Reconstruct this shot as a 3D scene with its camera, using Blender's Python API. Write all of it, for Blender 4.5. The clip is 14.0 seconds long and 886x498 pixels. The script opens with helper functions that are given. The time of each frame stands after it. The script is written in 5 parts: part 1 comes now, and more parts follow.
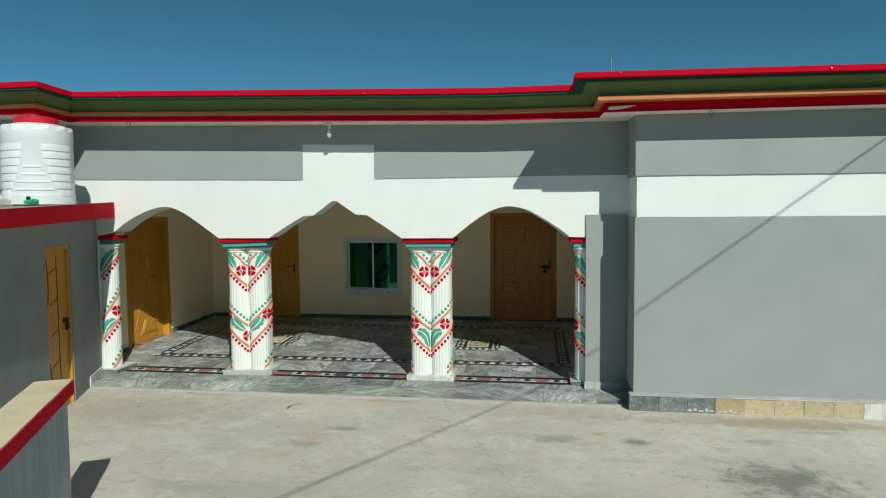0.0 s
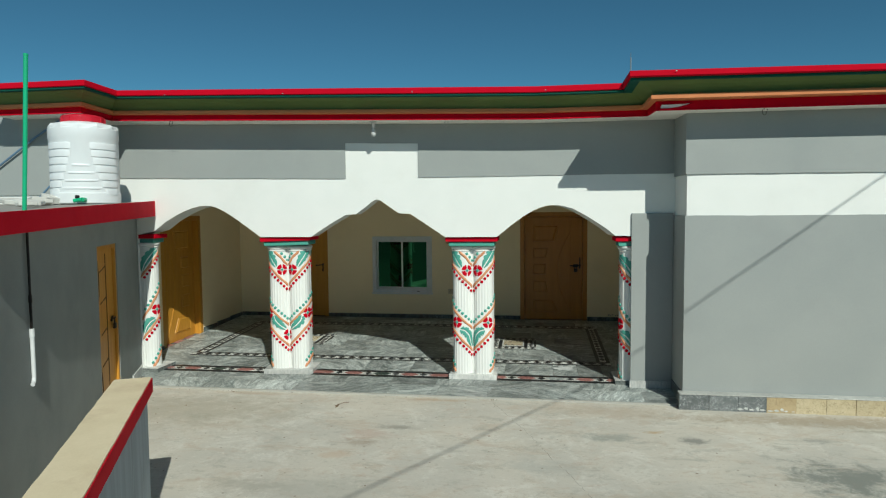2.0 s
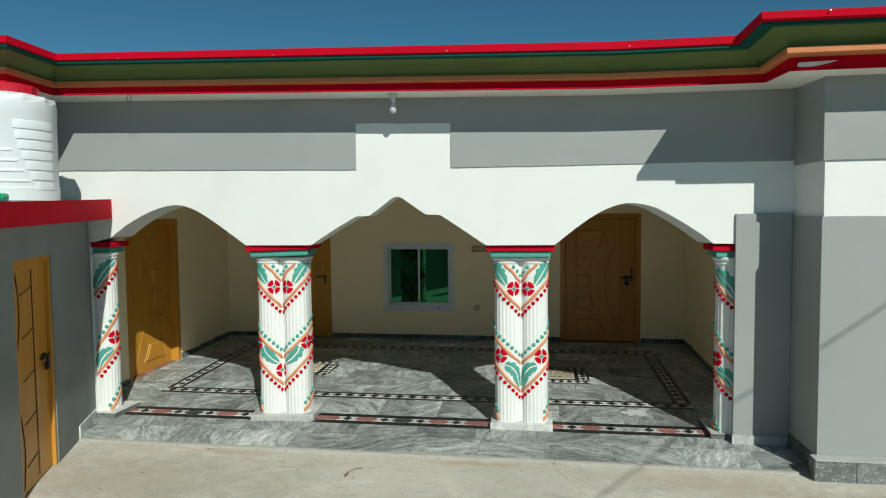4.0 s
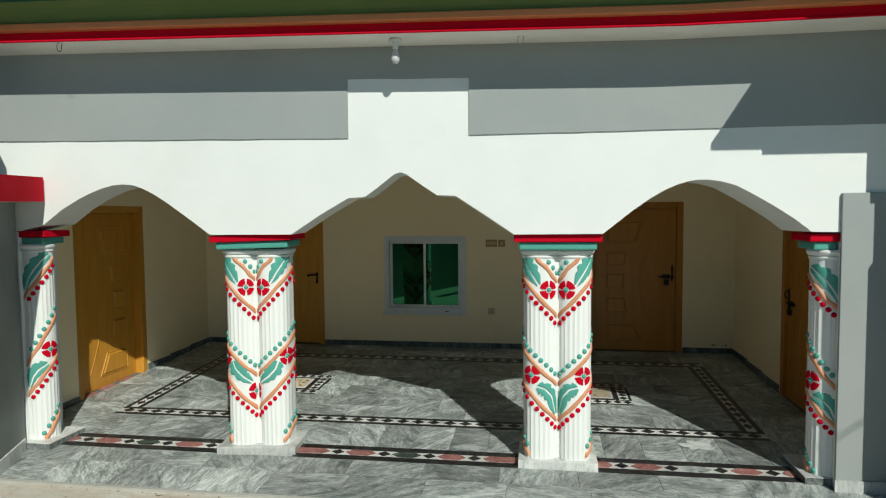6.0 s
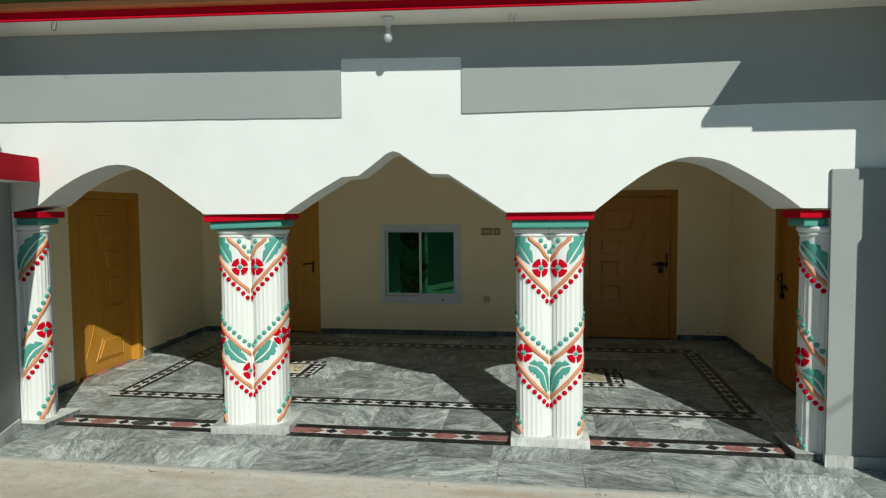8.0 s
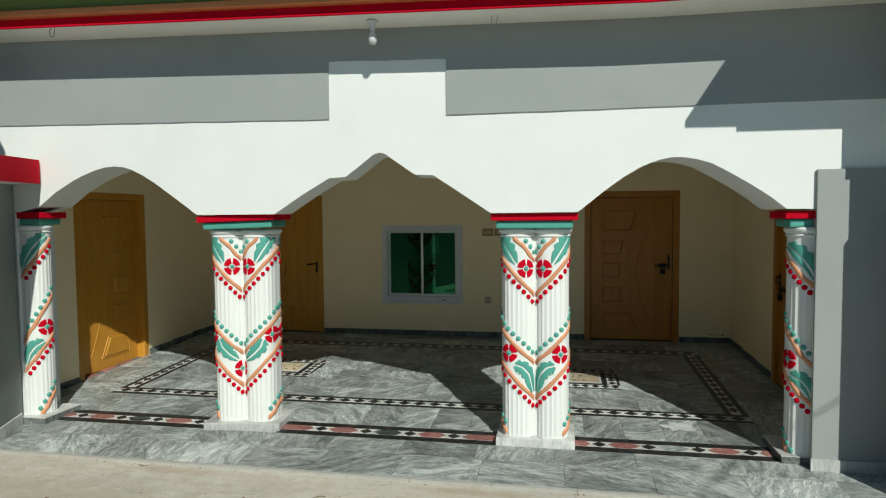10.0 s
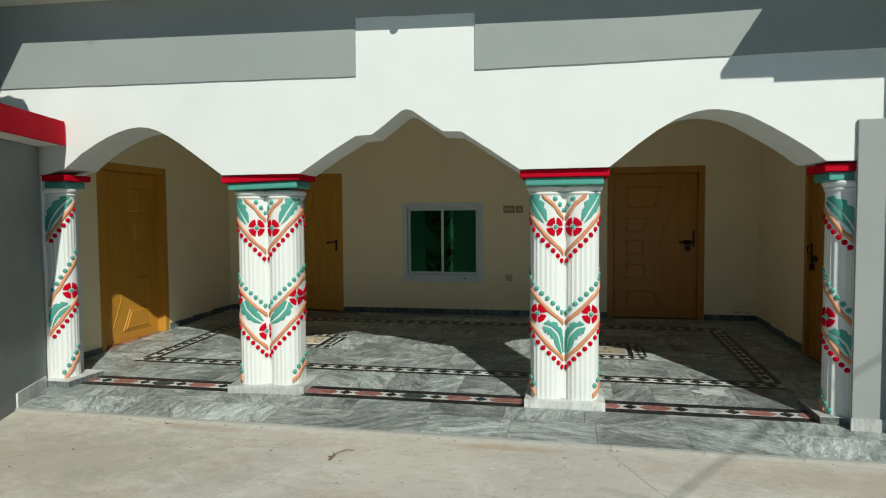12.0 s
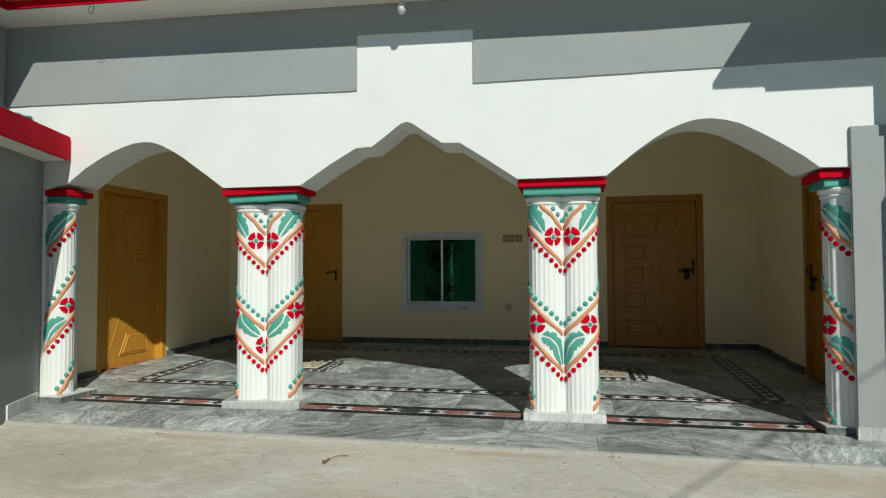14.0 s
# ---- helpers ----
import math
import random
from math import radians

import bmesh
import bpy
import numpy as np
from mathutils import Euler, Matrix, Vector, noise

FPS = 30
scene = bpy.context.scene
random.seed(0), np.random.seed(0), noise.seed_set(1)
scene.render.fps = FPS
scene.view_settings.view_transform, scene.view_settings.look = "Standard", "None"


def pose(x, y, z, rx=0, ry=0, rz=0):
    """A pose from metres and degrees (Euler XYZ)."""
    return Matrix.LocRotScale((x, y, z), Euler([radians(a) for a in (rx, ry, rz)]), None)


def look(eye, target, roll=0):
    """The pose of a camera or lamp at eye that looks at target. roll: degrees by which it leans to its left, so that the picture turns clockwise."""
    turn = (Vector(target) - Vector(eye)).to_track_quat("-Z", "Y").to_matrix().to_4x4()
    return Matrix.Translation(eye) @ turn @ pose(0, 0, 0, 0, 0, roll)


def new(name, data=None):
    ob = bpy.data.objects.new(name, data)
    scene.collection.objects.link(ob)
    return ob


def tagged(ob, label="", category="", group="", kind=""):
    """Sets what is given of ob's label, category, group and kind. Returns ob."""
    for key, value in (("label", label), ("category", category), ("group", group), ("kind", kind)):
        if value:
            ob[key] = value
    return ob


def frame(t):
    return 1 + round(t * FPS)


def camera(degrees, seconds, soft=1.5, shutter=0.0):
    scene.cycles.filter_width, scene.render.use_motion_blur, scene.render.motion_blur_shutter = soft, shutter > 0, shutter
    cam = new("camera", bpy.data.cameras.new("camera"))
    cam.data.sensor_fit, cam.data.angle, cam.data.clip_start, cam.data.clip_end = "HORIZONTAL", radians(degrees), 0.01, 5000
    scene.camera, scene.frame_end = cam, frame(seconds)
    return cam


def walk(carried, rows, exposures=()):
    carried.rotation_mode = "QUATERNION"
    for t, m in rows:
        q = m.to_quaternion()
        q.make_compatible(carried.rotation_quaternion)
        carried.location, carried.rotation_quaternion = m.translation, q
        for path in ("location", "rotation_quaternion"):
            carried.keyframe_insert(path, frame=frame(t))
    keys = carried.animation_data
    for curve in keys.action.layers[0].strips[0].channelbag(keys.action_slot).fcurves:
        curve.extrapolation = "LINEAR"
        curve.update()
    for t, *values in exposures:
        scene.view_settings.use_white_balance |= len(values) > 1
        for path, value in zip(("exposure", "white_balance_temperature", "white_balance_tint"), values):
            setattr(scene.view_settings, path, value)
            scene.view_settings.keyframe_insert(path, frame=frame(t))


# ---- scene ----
cam = camera(70.2, 14.0, soft=1.2)
PATH = [
    (0, (0.112, 0.143, 2.355), (-0.179, 2.118, 2.233), -0.5),
    (0.5, (0.01, 0.131, 2.358), (-0.281, 2.106, 2.236), -0.5),
    (1, (-0.117, 0.114, 2.357), (-0.411, 2.088, 2.234), -0.5),
    (1.5, (-0.28, 0.085, 2.356), (-0.574, 2.06, 2.234), -0.5),
    (2, (-0.451, 0.066, 2.348), (-0.745, 2.04, 2.225), -0.5),
    (2.5, (-0.601, 0.205, 2.346), (-0.897, 2.179, 2.224), -0.6),
    (3, (-0.799, 0.669, 2.355), (-1.095, 2.644, 2.237), -0.6),
    (3.2, (-0.892, 0.95, 2.333), (-1.186, 2.925, 2.222), -0.6),
    (5.3, (-1.352, 3.033, 2.297), (-1.648, 5.007, 2.184), -0.5),
    (5.5, (-1.384, 3.144, 2.269), (-1.682, 5.119, 2.157), -0.5),
    (6, (-1.47, 3.323, 2.162), (-1.769, 5.297, 2.049), -0.5),
    (6.5, (-1.525, 3.346, 2.018), (-1.823, 5.321, 1.906), -0.5),
    (7, (-1.553, 3.334, 1.964), (-1.851, 5.308, 1.853), -0.5),
    (7.5, (-1.527, 3.301, 1.967), (-1.825, 5.276, 1.858), -0.5),
    (8, (-1.415, 3.293, 1.975), (-1.711, 5.268, 1.866), -0.5),
    (8.2, (-1.362, 3.296, 1.977), (-1.657, 5.271, 1.867), -0.4),
    (10.3, (-1.103, 3.3, 1.968), (-1.487, 5.26, 1.863), -0.5),
    (10.5, (-1.129, 3.295, 1.971), (-1.524, 5.253, 1.864), -0.5),
    (11, (-1.194, 3.289, 1.918), (-1.595, 5.246, 1.81), -0.5),
    (11.5, (-1.231, 3.314, 1.703), (-1.632, 5.27, 1.595), -0.4),
    (12, (-1.253, 3.333, 1.602), (-1.654, 5.29, 1.505), -0.4),
    (12.5, (-1.258, 3.35, 1.546), (-1.661, 5.309, 1.58), -0.3),
    (13, (-1.261, 3.343, 1.481), (-1.664, 5.301, 1.555), -0.3),
    (13.5, (-1.254, 3.331, 1.393), (-1.656, 5.289, 1.467), -0.3),
    (14, (-1.233, 3.328, 1.239), (-1.636, 5.285, 1.313), -0.2),
]
walk(cam, [(t, look(eye, target, roll)) for t, eye, target, roll in PATH], [(0.0, 0.02, 6420, 0.8), (2.0, 0.03, 6420, 0.8), (3.0, 0.07, 6420, 0.8), (5.5, 0.07, 6480, 3.2), (8.0, 0.05, 6480, 3.2), (10.5, 0.03, 6480, 3.2), (12.0, 0.01, 6480, 3.2), (14.0, 0.01, 6480, 3.2)])

# ---- world, sun, exposure ----
SUN = Vector((0.54, -1.0, 0.87)).normalized()
world = bpy.data.worlds.new("world")
scene.world = world
world.use_nodes = True
wn = world.node_tree
sky = wn.nodes.new("ShaderNodeTexSky")
sky.sky_type = "NISHITA"
sky.sun_disc = False
sky.sun_elevation = math.asin(SUN.z)
sky.sun_rotation = math.atan2(SUN.x, SUN.y)
sky.altitude = 1200.0
sky.air_density, sky.dust_density, sky.ozone_density = 0.6, 0.0, 3.5
sky_tint = wn.nodes.new("ShaderNodeMix")
sky_tint.data_type, sky_tint.blend_type = "RGBA", "MULTIPLY"
sky_tint.inputs["Factor"].default_value = 1.0
sky_tint.inputs["B"].default_value = (0.57, 0.98, 0.87, 1.0)
wn.links.new(sky.outputs[0], sky_tint.inputs["A"])
wn.links.new(sky_tint.outputs["Result"], wn.nodes["Background"].inputs[0])
wn.nodes["Background"].inputs[1].default_value = 0.076
sun_data = bpy.data.lights.new("sun", "SUN")
sun_data.energy, sun_data.angle, sun_data.color = 3.85, radians(0.45), (0.985, 0.96, 0.905)
sun_lamp = new("sun", sun_data)
sun_lamp.matrix_world = look(SUN * 50, (0, 0, 0))


# ---- materials ----
def rgb(r, g, b):
    return (r, g, b, 1.0)


def material(name, colour, other=None, rough=0.7, scale=6.0, fine=60.0, bump=0.15, mix=0.5, metal=0.0, dirt=None, dirt_amount=0.0,
             dirt_scale=1.2, rough_vary=0.1, island=0.0, stretch=(1, 1, 1), spec=0.5):
    """A painted or rendered surface: two scales of colour variation, fine relief and optional stains."""
    m = bpy.data.materials.new(name)
    m.use_nodes = True
    n, l = m.node_tree.nodes, m.node_tree.links
    bsdf = n["Principled BSDF"]
    coord = n.new("ShaderNodeTexCoord")
    mapping = n.new("ShaderNodeMapping")
    mapping.inputs["Scale"].default_value = stretch
    l.new(coord.outputs["Object"], mapping.inputs[0])
    big = n.new("ShaderNodeTexNoise")
    big.inputs["Scale"].default_value, big.inputs["Detail"].default_value = scale, 6.0
    l.new(mapping.outputs[0], big.inputs["Vector"])
    small = n.new("ShaderNodeTexNoise")
    small.inputs["Scale"].default_value, small.inputs["Detail"].default_value = fine, 4.0
    l.new(mapping.outputs[0], small.inputs["Vector"])
    blend = n.new("ShaderNodeMath")
    blend.operation = "MULTIPLY_ADD"
    l.new(small.outputs[0], blend.inputs[0])
    blend.inputs[1].default_value = 0.35
    l.new(big.outputs[0], blend.inputs[2])
    ramp = n.new("ShaderNodeMapRange")
    ramp.inputs["From Min"].default_value, ramp.inputs["From Max"].default_value = 0.45, 0.95
    l.new(blend.outputs[0], ramp.inputs["Value"])
    mixer = n.new("ShaderNodeMix")
    mixer.data_type = "RGBA"
    mixer.inputs["A"].default_value = rgb(*colour)
    mixer.inputs["B"].default_value = rgb(*(other or [c * (1 - 0.25 * mix) for c in colour]))
    l.new(ramp.outputs[0], mixer.inputs["Factor"])
    out = mixer.outputs["Result"]
    if dirt:
        spots = n.new("ShaderNodeTexNoise")
        spots.inputs["Scale"].default_value, spots.inputs["Detail"].default_value = dirt_scale, 8.0
        spots.inputs["Roughness"].default_value = 0.65
        l.new(mapping.outputs[0], spots.inputs["Vector"])
        r2 = n.new("ShaderNodeMapRange")
        r2.inputs["From Min"].default_value, r2.inputs["From Max"].default_value = 0.52, 0.74
        r2.inputs["To Max"].default_value = dirt_amount
        l.new(spots.outputs[0], r2.inputs["Value"])
        m2 = n.new("ShaderNodeMix")
        m2.data_type = "RGBA"
        l.new(r2.outputs[0], m2.inputs["Factor"])
        l.new(out, m2.inputs["A"])
        m2.inputs["B"].default_value = rgb(*dirt)
        out = m2.outputs["Result"]
    if island:
        info = n.new("ShaderNodeObjectInfo")
        hsv = n.new("ShaderNodeHueSaturation")
        mr = n.new("ShaderNodeMapRange")
        mr.inputs["To Min"].default_value, mr.inputs["To Max"].default_value = 1 - island, 1 + island
        l.new(info.outputs["Random"], mr.inputs["Value"])
        l.new(mr.outputs[0], hsv.inputs["Value"])
        l.new(out, hsv.inputs["Color"])
        out = hsv.outputs[0]
    l.new(out, bsdf.inputs["Base Color"])
    rr = n.new("ShaderNodeMapRange")
    rr.inputs["To Min"].default_value, rr.inputs["To Max"].default_value = max(0.02, rough - rough_vary), min(1.0, rough + rough_vary)
    l.new(big.outputs[0], rr.inputs["Value"])
    l.new(rr.outputs[0], bsdf.inputs["Roughness"])
    bsdf.inputs["Metallic"].default_value = metal
    bsdf.inputs["Specular IOR Level"].default_value = spec
    if bump:
        b = n.new("ShaderNodeBump")
        b.inputs["Strength"].default_value, b.inputs["Distance"].default_value = bump, 0.01
        l.new(blend.outputs[0], b.inputs["Height"])
        l.new(b.outputs[0], bsdf.inputs["Normal"])
    return m


def marble(name, base, vein, dark, rough=0.2, scale=2.0, random_turn=True, vary=0.15):
    """Polished stone whose veins take another direction and place on every slab."""
    m = bpy.data.materials.new(name)
    m.use_nodes = True
    n, l = m.node_tree.nodes, m.node_tree.links
    bsdf = n["Principled BSDF"]
    coord = n.new("ShaderNodeTexCoord")
    info = n.new("ShaderNodeObjectInfo")
    turn = n.new("ShaderNodeVectorRotate")
    turn.rotation_type = "Z_AXIS"
    l.new(coord.outputs["Object"], turn.inputs["Vector"])
    spin = n.new("ShaderNodeMath")
    spin.operation = "MULTIPLY"
    l.new(info.outputs["Random"], spin.inputs[0])
    spin.inputs[1].default_value = 41.0 if random_turn else 0.0
    l.new(spin.outputs[0], turn.inputs["Angle"])
    shift = n.new("ShaderNodeVectorMath")
    shift.operation = "ADD"
    l.new(turn.outputs[0], shift.inputs[0])
    far = n.new("ShaderNodeMath")
    far.operation = "MULTIPLY"
    l.new(info.outputs["Random"], far.inputs[0])
    far.inputs[1].default_value = 57.0 if random_turn else 0.0
    l.new(far.outputs[0], shift.inputs[1])
    squeeze = n.new("ShaderNodeMapping")
    squeeze.inputs["Scale"].default_value = (1.0, 3.0, 1.0)
    l.new(shift.outputs[0], squeeze.inputs[0])
    veins = n.new("ShaderNodeTexNoise")
    veins.inputs["Scale"].default_value, veins.inputs["Detail"].default_value = scale, 9.0
    veins.inputs["Roughness"].default_value, veins.inputs["Distortion"].default_value = 0.70, 1.7
    l.new(squeeze.outputs[0], veins.inputs["Vector"])
    comb = n.new("ShaderNodeMapping")
    comb.inputs["Scale"].default_value = (1.5, 5.2, 1.0)
    l.new(shift.outputs[0], comb.inputs[0])
    streaks = n.new("ShaderNodeTexNoise")
    streaks.inputs["Scale"].default_value, streaks.inputs["Detail"].default_value = scale * 2.6, 7.0
    streaks.inputs["Roughness"].default_value, streaks.inputs["Distortion"].default_value = 0.66, 1.9
    l.new(comb.outputs[0], streaks.inputs["Vector"])
    both = n.new("ShaderNodeMath")
    both.operation = "MULTIPLY_ADD"
    l.new(streaks.outputs[0], both.inputs[0])
    both.inputs[1].default_value = 0.62
    half = n.new("ShaderNodeMath")
    half.operation = "MULTIPLY_ADD"
    l.new(veins.outputs[0], half.inputs[0])
    half.inputs[1].default_value, half.inputs[2].default_value = 0.75, -0.185
    l.new(half.outputs[0], both.inputs[2])
    ramp = n.new("ShaderNodeValToRGB")
    e = ramp.color_ramp.elements
    e[0].position, e[0].color = 0.36, rgb(*dark)
    e[1].position, e[1].color = 0.64, rgb(*vein)
    mid = e.new(0.49)
    mid.color = rgb(*base)
    l.new(both.outputs[0], ramp.inputs[0])
    cloud = n.new("ShaderNodeTexNoise")
    cloud.inputs["Scale"].default_value, cloud.inputs["Detail"].default_value = 1.7, 3.0
    l.new(shift.outputs[0], cloud.inputs["Vector"])
    hsv = n.new("ShaderNodeHueSaturation")
    mr = n.new("ShaderNodeMapRange")
    mr.inputs["To Min"].default_value, mr.inputs["To Max"].default_value = 1 - vary, 1 + vary
    l.new(info.outputs["Random"], mr.inputs["Value"])
    mul = n.new("ShaderNodeMath")
    mul.operation = "MULTIPLY"
    l.new(mr.outputs[0], mul.inputs[0])
    cr = n.new("ShaderNodeMapRange")
    cr.inputs["From Min"].default_value, cr.inputs["From Max"].default_value = 0.25, 0.75
    cr.inputs["To Min"].default_value, cr.inputs["To Max"].default_value = 0.7, 1.3
    l.new(cloud.outputs[0], cr.inputs["Value"])
    l.new(cr.outputs[0], mul.inputs[1])
    l.new(mul.outputs[0], hsv.inputs["Value"])
    l.new(ramp.outputs[0], hsv.inputs["Color"])
    l.new(hsv.outputs[0], bsdf.inputs["Base Color"])
    rr = n.new("ShaderNodeMapRange")
    rr.inputs["To Min"].default_value, rr.inputs["To Max"].default_value = rough, rough + 0.3
    bsdf.inputs["Specular IOR Level"].default_value = 0.4
    l.new(cloud.outputs[0], rr.inputs["Value"])
    l.new(rr.outputs[0], bsdf.inputs["Roughness"])
    return m


def concrete_yard():
    """Screeded courtyard concrete: cloudy tone, dark damp blotches, scuffs and hairline cracks."""
    m = bpy.data.materials.new("yard_concrete")
    m.use_nodes = True
    n, l = m.node_tree.nodes, m.node_tree.links
    bsdf = n["Principled BSDF"]
    coord = n.new("ShaderNodeTexCoord")

    def noise_at(scale, detail, rough=0.6, distortion=0.0, stretch=None):
        t = n.new("ShaderNodeTexNoise")
        t.inputs["Scale"].default_value, t.inputs["Detail"].default_value = scale, detail
        t.inputs["Roughness"].default_value, t.inputs["Distortion"].default_value = rough, distortion
        if stretch:
            mp = n.new("ShaderNodeMapping")
            mp.inputs["Scale"].default_value = stretch
            l.new(coord.outputs["Object"], mp.inputs[0])
            l.new(mp.outputs[0], t.inputs["Vector"])
        else:
            l.new(coord.outputs["Object"], t.inputs["Vector"])
        return t.outputs[0]

    def span(value, a, b, c=0.0, d=1.0):
        t = n.new("ShaderNodeMapRange")
        t.inputs["From Min"].default_value, t.inputs["From Max"].default_value = a, b
        t.inputs["To Min"].default_value, t.inputs["To Max"].default_value = c, d
        l.new(value, t.inputs["Value"])
        return t.outputs[0]

    def over(a, b, factor):
        t = n.new("ShaderNodeMix")
        t.data_type = "RGBA"
        for socket, v in (("A", a), ("B", b)):
            if isinstance(v, tuple):
                t.inputs[socket].default_value = rgb(*v)
            else:
                l.new(v, t.inputs[socket])
        l.new(factor, t.inputs["Factor"])
        return t.outputs["Result"]

    def grain(value, grit, a, b, c, d, share=0.35):
        """A patch mask whose edge is broken up by finer noise."""
        t = n.new("ShaderNodeMath")
        t.operation = "MULTIPLY_ADD"
        l.new(grit, t.inputs[0])
        t.inputs[1].default_value = share
        l.new(value, t.inputs[2])
        return span(t.outputs[0], a + share / 2, b + share / 2, c, d)

    grit = noise_at(26.0, 6.0, 0.7)
    scuff = noise_at(7.0, 8.0, 0.75, 0.8, (1, 2.6, 1))
    tone = over((0.581, 0.539, 0.458), (0.500, 0.477, 0.419), span(noise_at(0.55, 6.0, 0.65, 0.5), 0.38, 0.62))
    tone = over(tone, (0.669, 0.649, 0.582), grain(noise_at(1.9, 9.0, 0.75, 0.9), scuff, 0.51, 0.62, 0, 0.55))
    tone = over(tone, (0.464, 0.364, 0.270), grain(noise_at(1.5, 9.0, 0.75, 0.6, (1, 2.0, 1)), scuff, 0.53, 0.62, 0, 0.42))
    tone = over(tone, (0.357, 0.349, 0.299), grain(noise_at(2.4, 9.0, 0.75, 0.5, (1, 1.8, 1)), scuff, 0.555, 0.65, 0, 0.6))
    tone = over(tone, (0.447, 0.327, 0.240), grain(noise_at(4.5, 8.0, 0.75, 0.6, (1, 1.6, 1)), grit, 0.57, 0.66, 0, 0.4))
    tone = over(tone, (0.357, 0.332, 0.265), grain(noise_at(5.5, 10.0, 0.78, 0.7, (1, 1.5, 1)), grit, 0.575, 0.63, 0, 0.45))
    tone = over(tone, (0.679, 0.654, 0.582), grain(noise_at(6.5, 10.0, 0.78, 0.7, (1, 1.4, 1)), grit, 0.585, 0.64, 0, 0.5))
    rough_edge = noise_at(4.2, 10.0, 0.8, 0.4, (1, 1.2, 1))
    for x, y, rx, ry, shade, amount in ((2.22, 5.80, 0.50, 0.42, (0.17, 0.187, 0.165), 0.85), (0.295, 6.59, 0.30, 0.12, (0.29, 0.30, 0.265), 0.75), (1.13, 6.6, 0.2, 0.09, (0.2, 0.2, 0.18), 0.8),
                                        (-2.19, 6.16, 0.22, 0.13, (0.33, 0.265, 0.205), 0.65), (-2.21, 6.40, 0.24, 0.15, (0.46, 0.335, 0.27), 0.5), (-1.97, 6.63, 0.25, 0.075, (0.27, 0.255, 0.215), 0.7),
                                        (-2.36, 5.81, 0.16, 0.09, (0.5, 0.36, 0.25), 0.45), (-2.95, 5.06, 0.4, 0.13, (0.36, 0.33, 0.27), 0.55), (-1.58, 7.65, 0.5, 0.06, (0.43, 0.32, 0.22), 0.6), (-4.0, 7.66, 0.7, 0.07, (0.45, 0.34, 0.24), 0.5), (-0.39, 5.75, 0.4, 0.2, (0.4, 0.4, 0.36), 0.45),
                                        (-2.3, 5.06, 0.8, 0.3, (0.38, 0.37, 0.32), 0.45), (0.78, 6.8, 0.10, 0.05, (0.42, 0.27, 0.12), 0.7), (2.7, 7.36, 1.7, 0.2, (0.36, 0.30, 0.22), 0.8),
                                        (-4.6, 6.95, 1.5, 0.6, (0.37, 0.335, 0.26), 0.6), (0.45, 7.42, 0.85, 0.22, (0.43, 0.355, 0.27), 0.55), (0.9, 5.1, 0.9, 0.3, (0.38, 0.36, 0.3), 0.5), (2.35, 6.75, 0.22, 0.07, (0.3, 0.295, 0.26), 0.7),
                                        (1.75, 5.75, 0.14, 0.05, (0.3, 0.29, 0.24), 0.7), (3.1, 7.1, 0.3, 0.05, (0.3, 0.28, 0.22), 0.6)):
        off = n.new("ShaderNodeMapping")
        off.vector_type = "TEXTURE"
        off.inputs["Location"].default_value = (x, y, 0)
        off.inputs["Scale"].default_value = (rx, ry, 1)
        l.new(coord.outputs["Object"], off.inputs[0])
        far = n.new("ShaderNodeVectorMath")
        far.operation = "LENGTH"
        l.new(off.outputs[0], far.inputs[0])
        add = n.new("ShaderNodeMath")
        add.operation = "MULTIPLY_ADD"
        l.new(rough_edge, add.inputs[0])
        add.inputs[1].default_value = -4.2
        l.new(far.outputs["Value"], add.inputs[2])
        tone = over(tone, shade, span(add.outputs[0], -1.75, -0.95, amount, 0.0))
    specks = n.new("ShaderNodeTexVoronoi")
    specks.inputs["Scale"].default_value = 5.5
    l.new(coord.outputs["Object"], specks.inputs["Vector"])
    tone = over(tone, (0.179, 0.142, 0.102), span(specks.outputs["Distance"], 0.035, 0.075, 0.7, 0.0))
    pale = n.new("ShaderNodeTexVoronoi")
    pale.inputs["Scale"].default_value = 3.1
    l.new(coord.outputs["Object"], pale.inputs["Vector"])
    tone = over(tone, (0.696, 0.680, 0.616), span(pale.outputs["Distance"], 0.03, 0.06, 0.6, 0.0))
    tone = over(tone, (0.357, 0.327, 0.265), span(grit, 0.55, 0.75, 0, 0.45))
    l.new(tone, bsdf.inputs["Base Color"])
    bsdf.inputs["Roughness"].default_value = 0.85
    b = n.new("ShaderNodeBump")
    b.inputs["Strength"].default_value, b.inputs["Distance"].default_value = 0.4, 0.012
    l.new(noise_at(9.0, 10.0, 0.75), b.inputs["Height"])
    l.new(b.outputs[0], bsdf.inputs["Normal"])
    return m


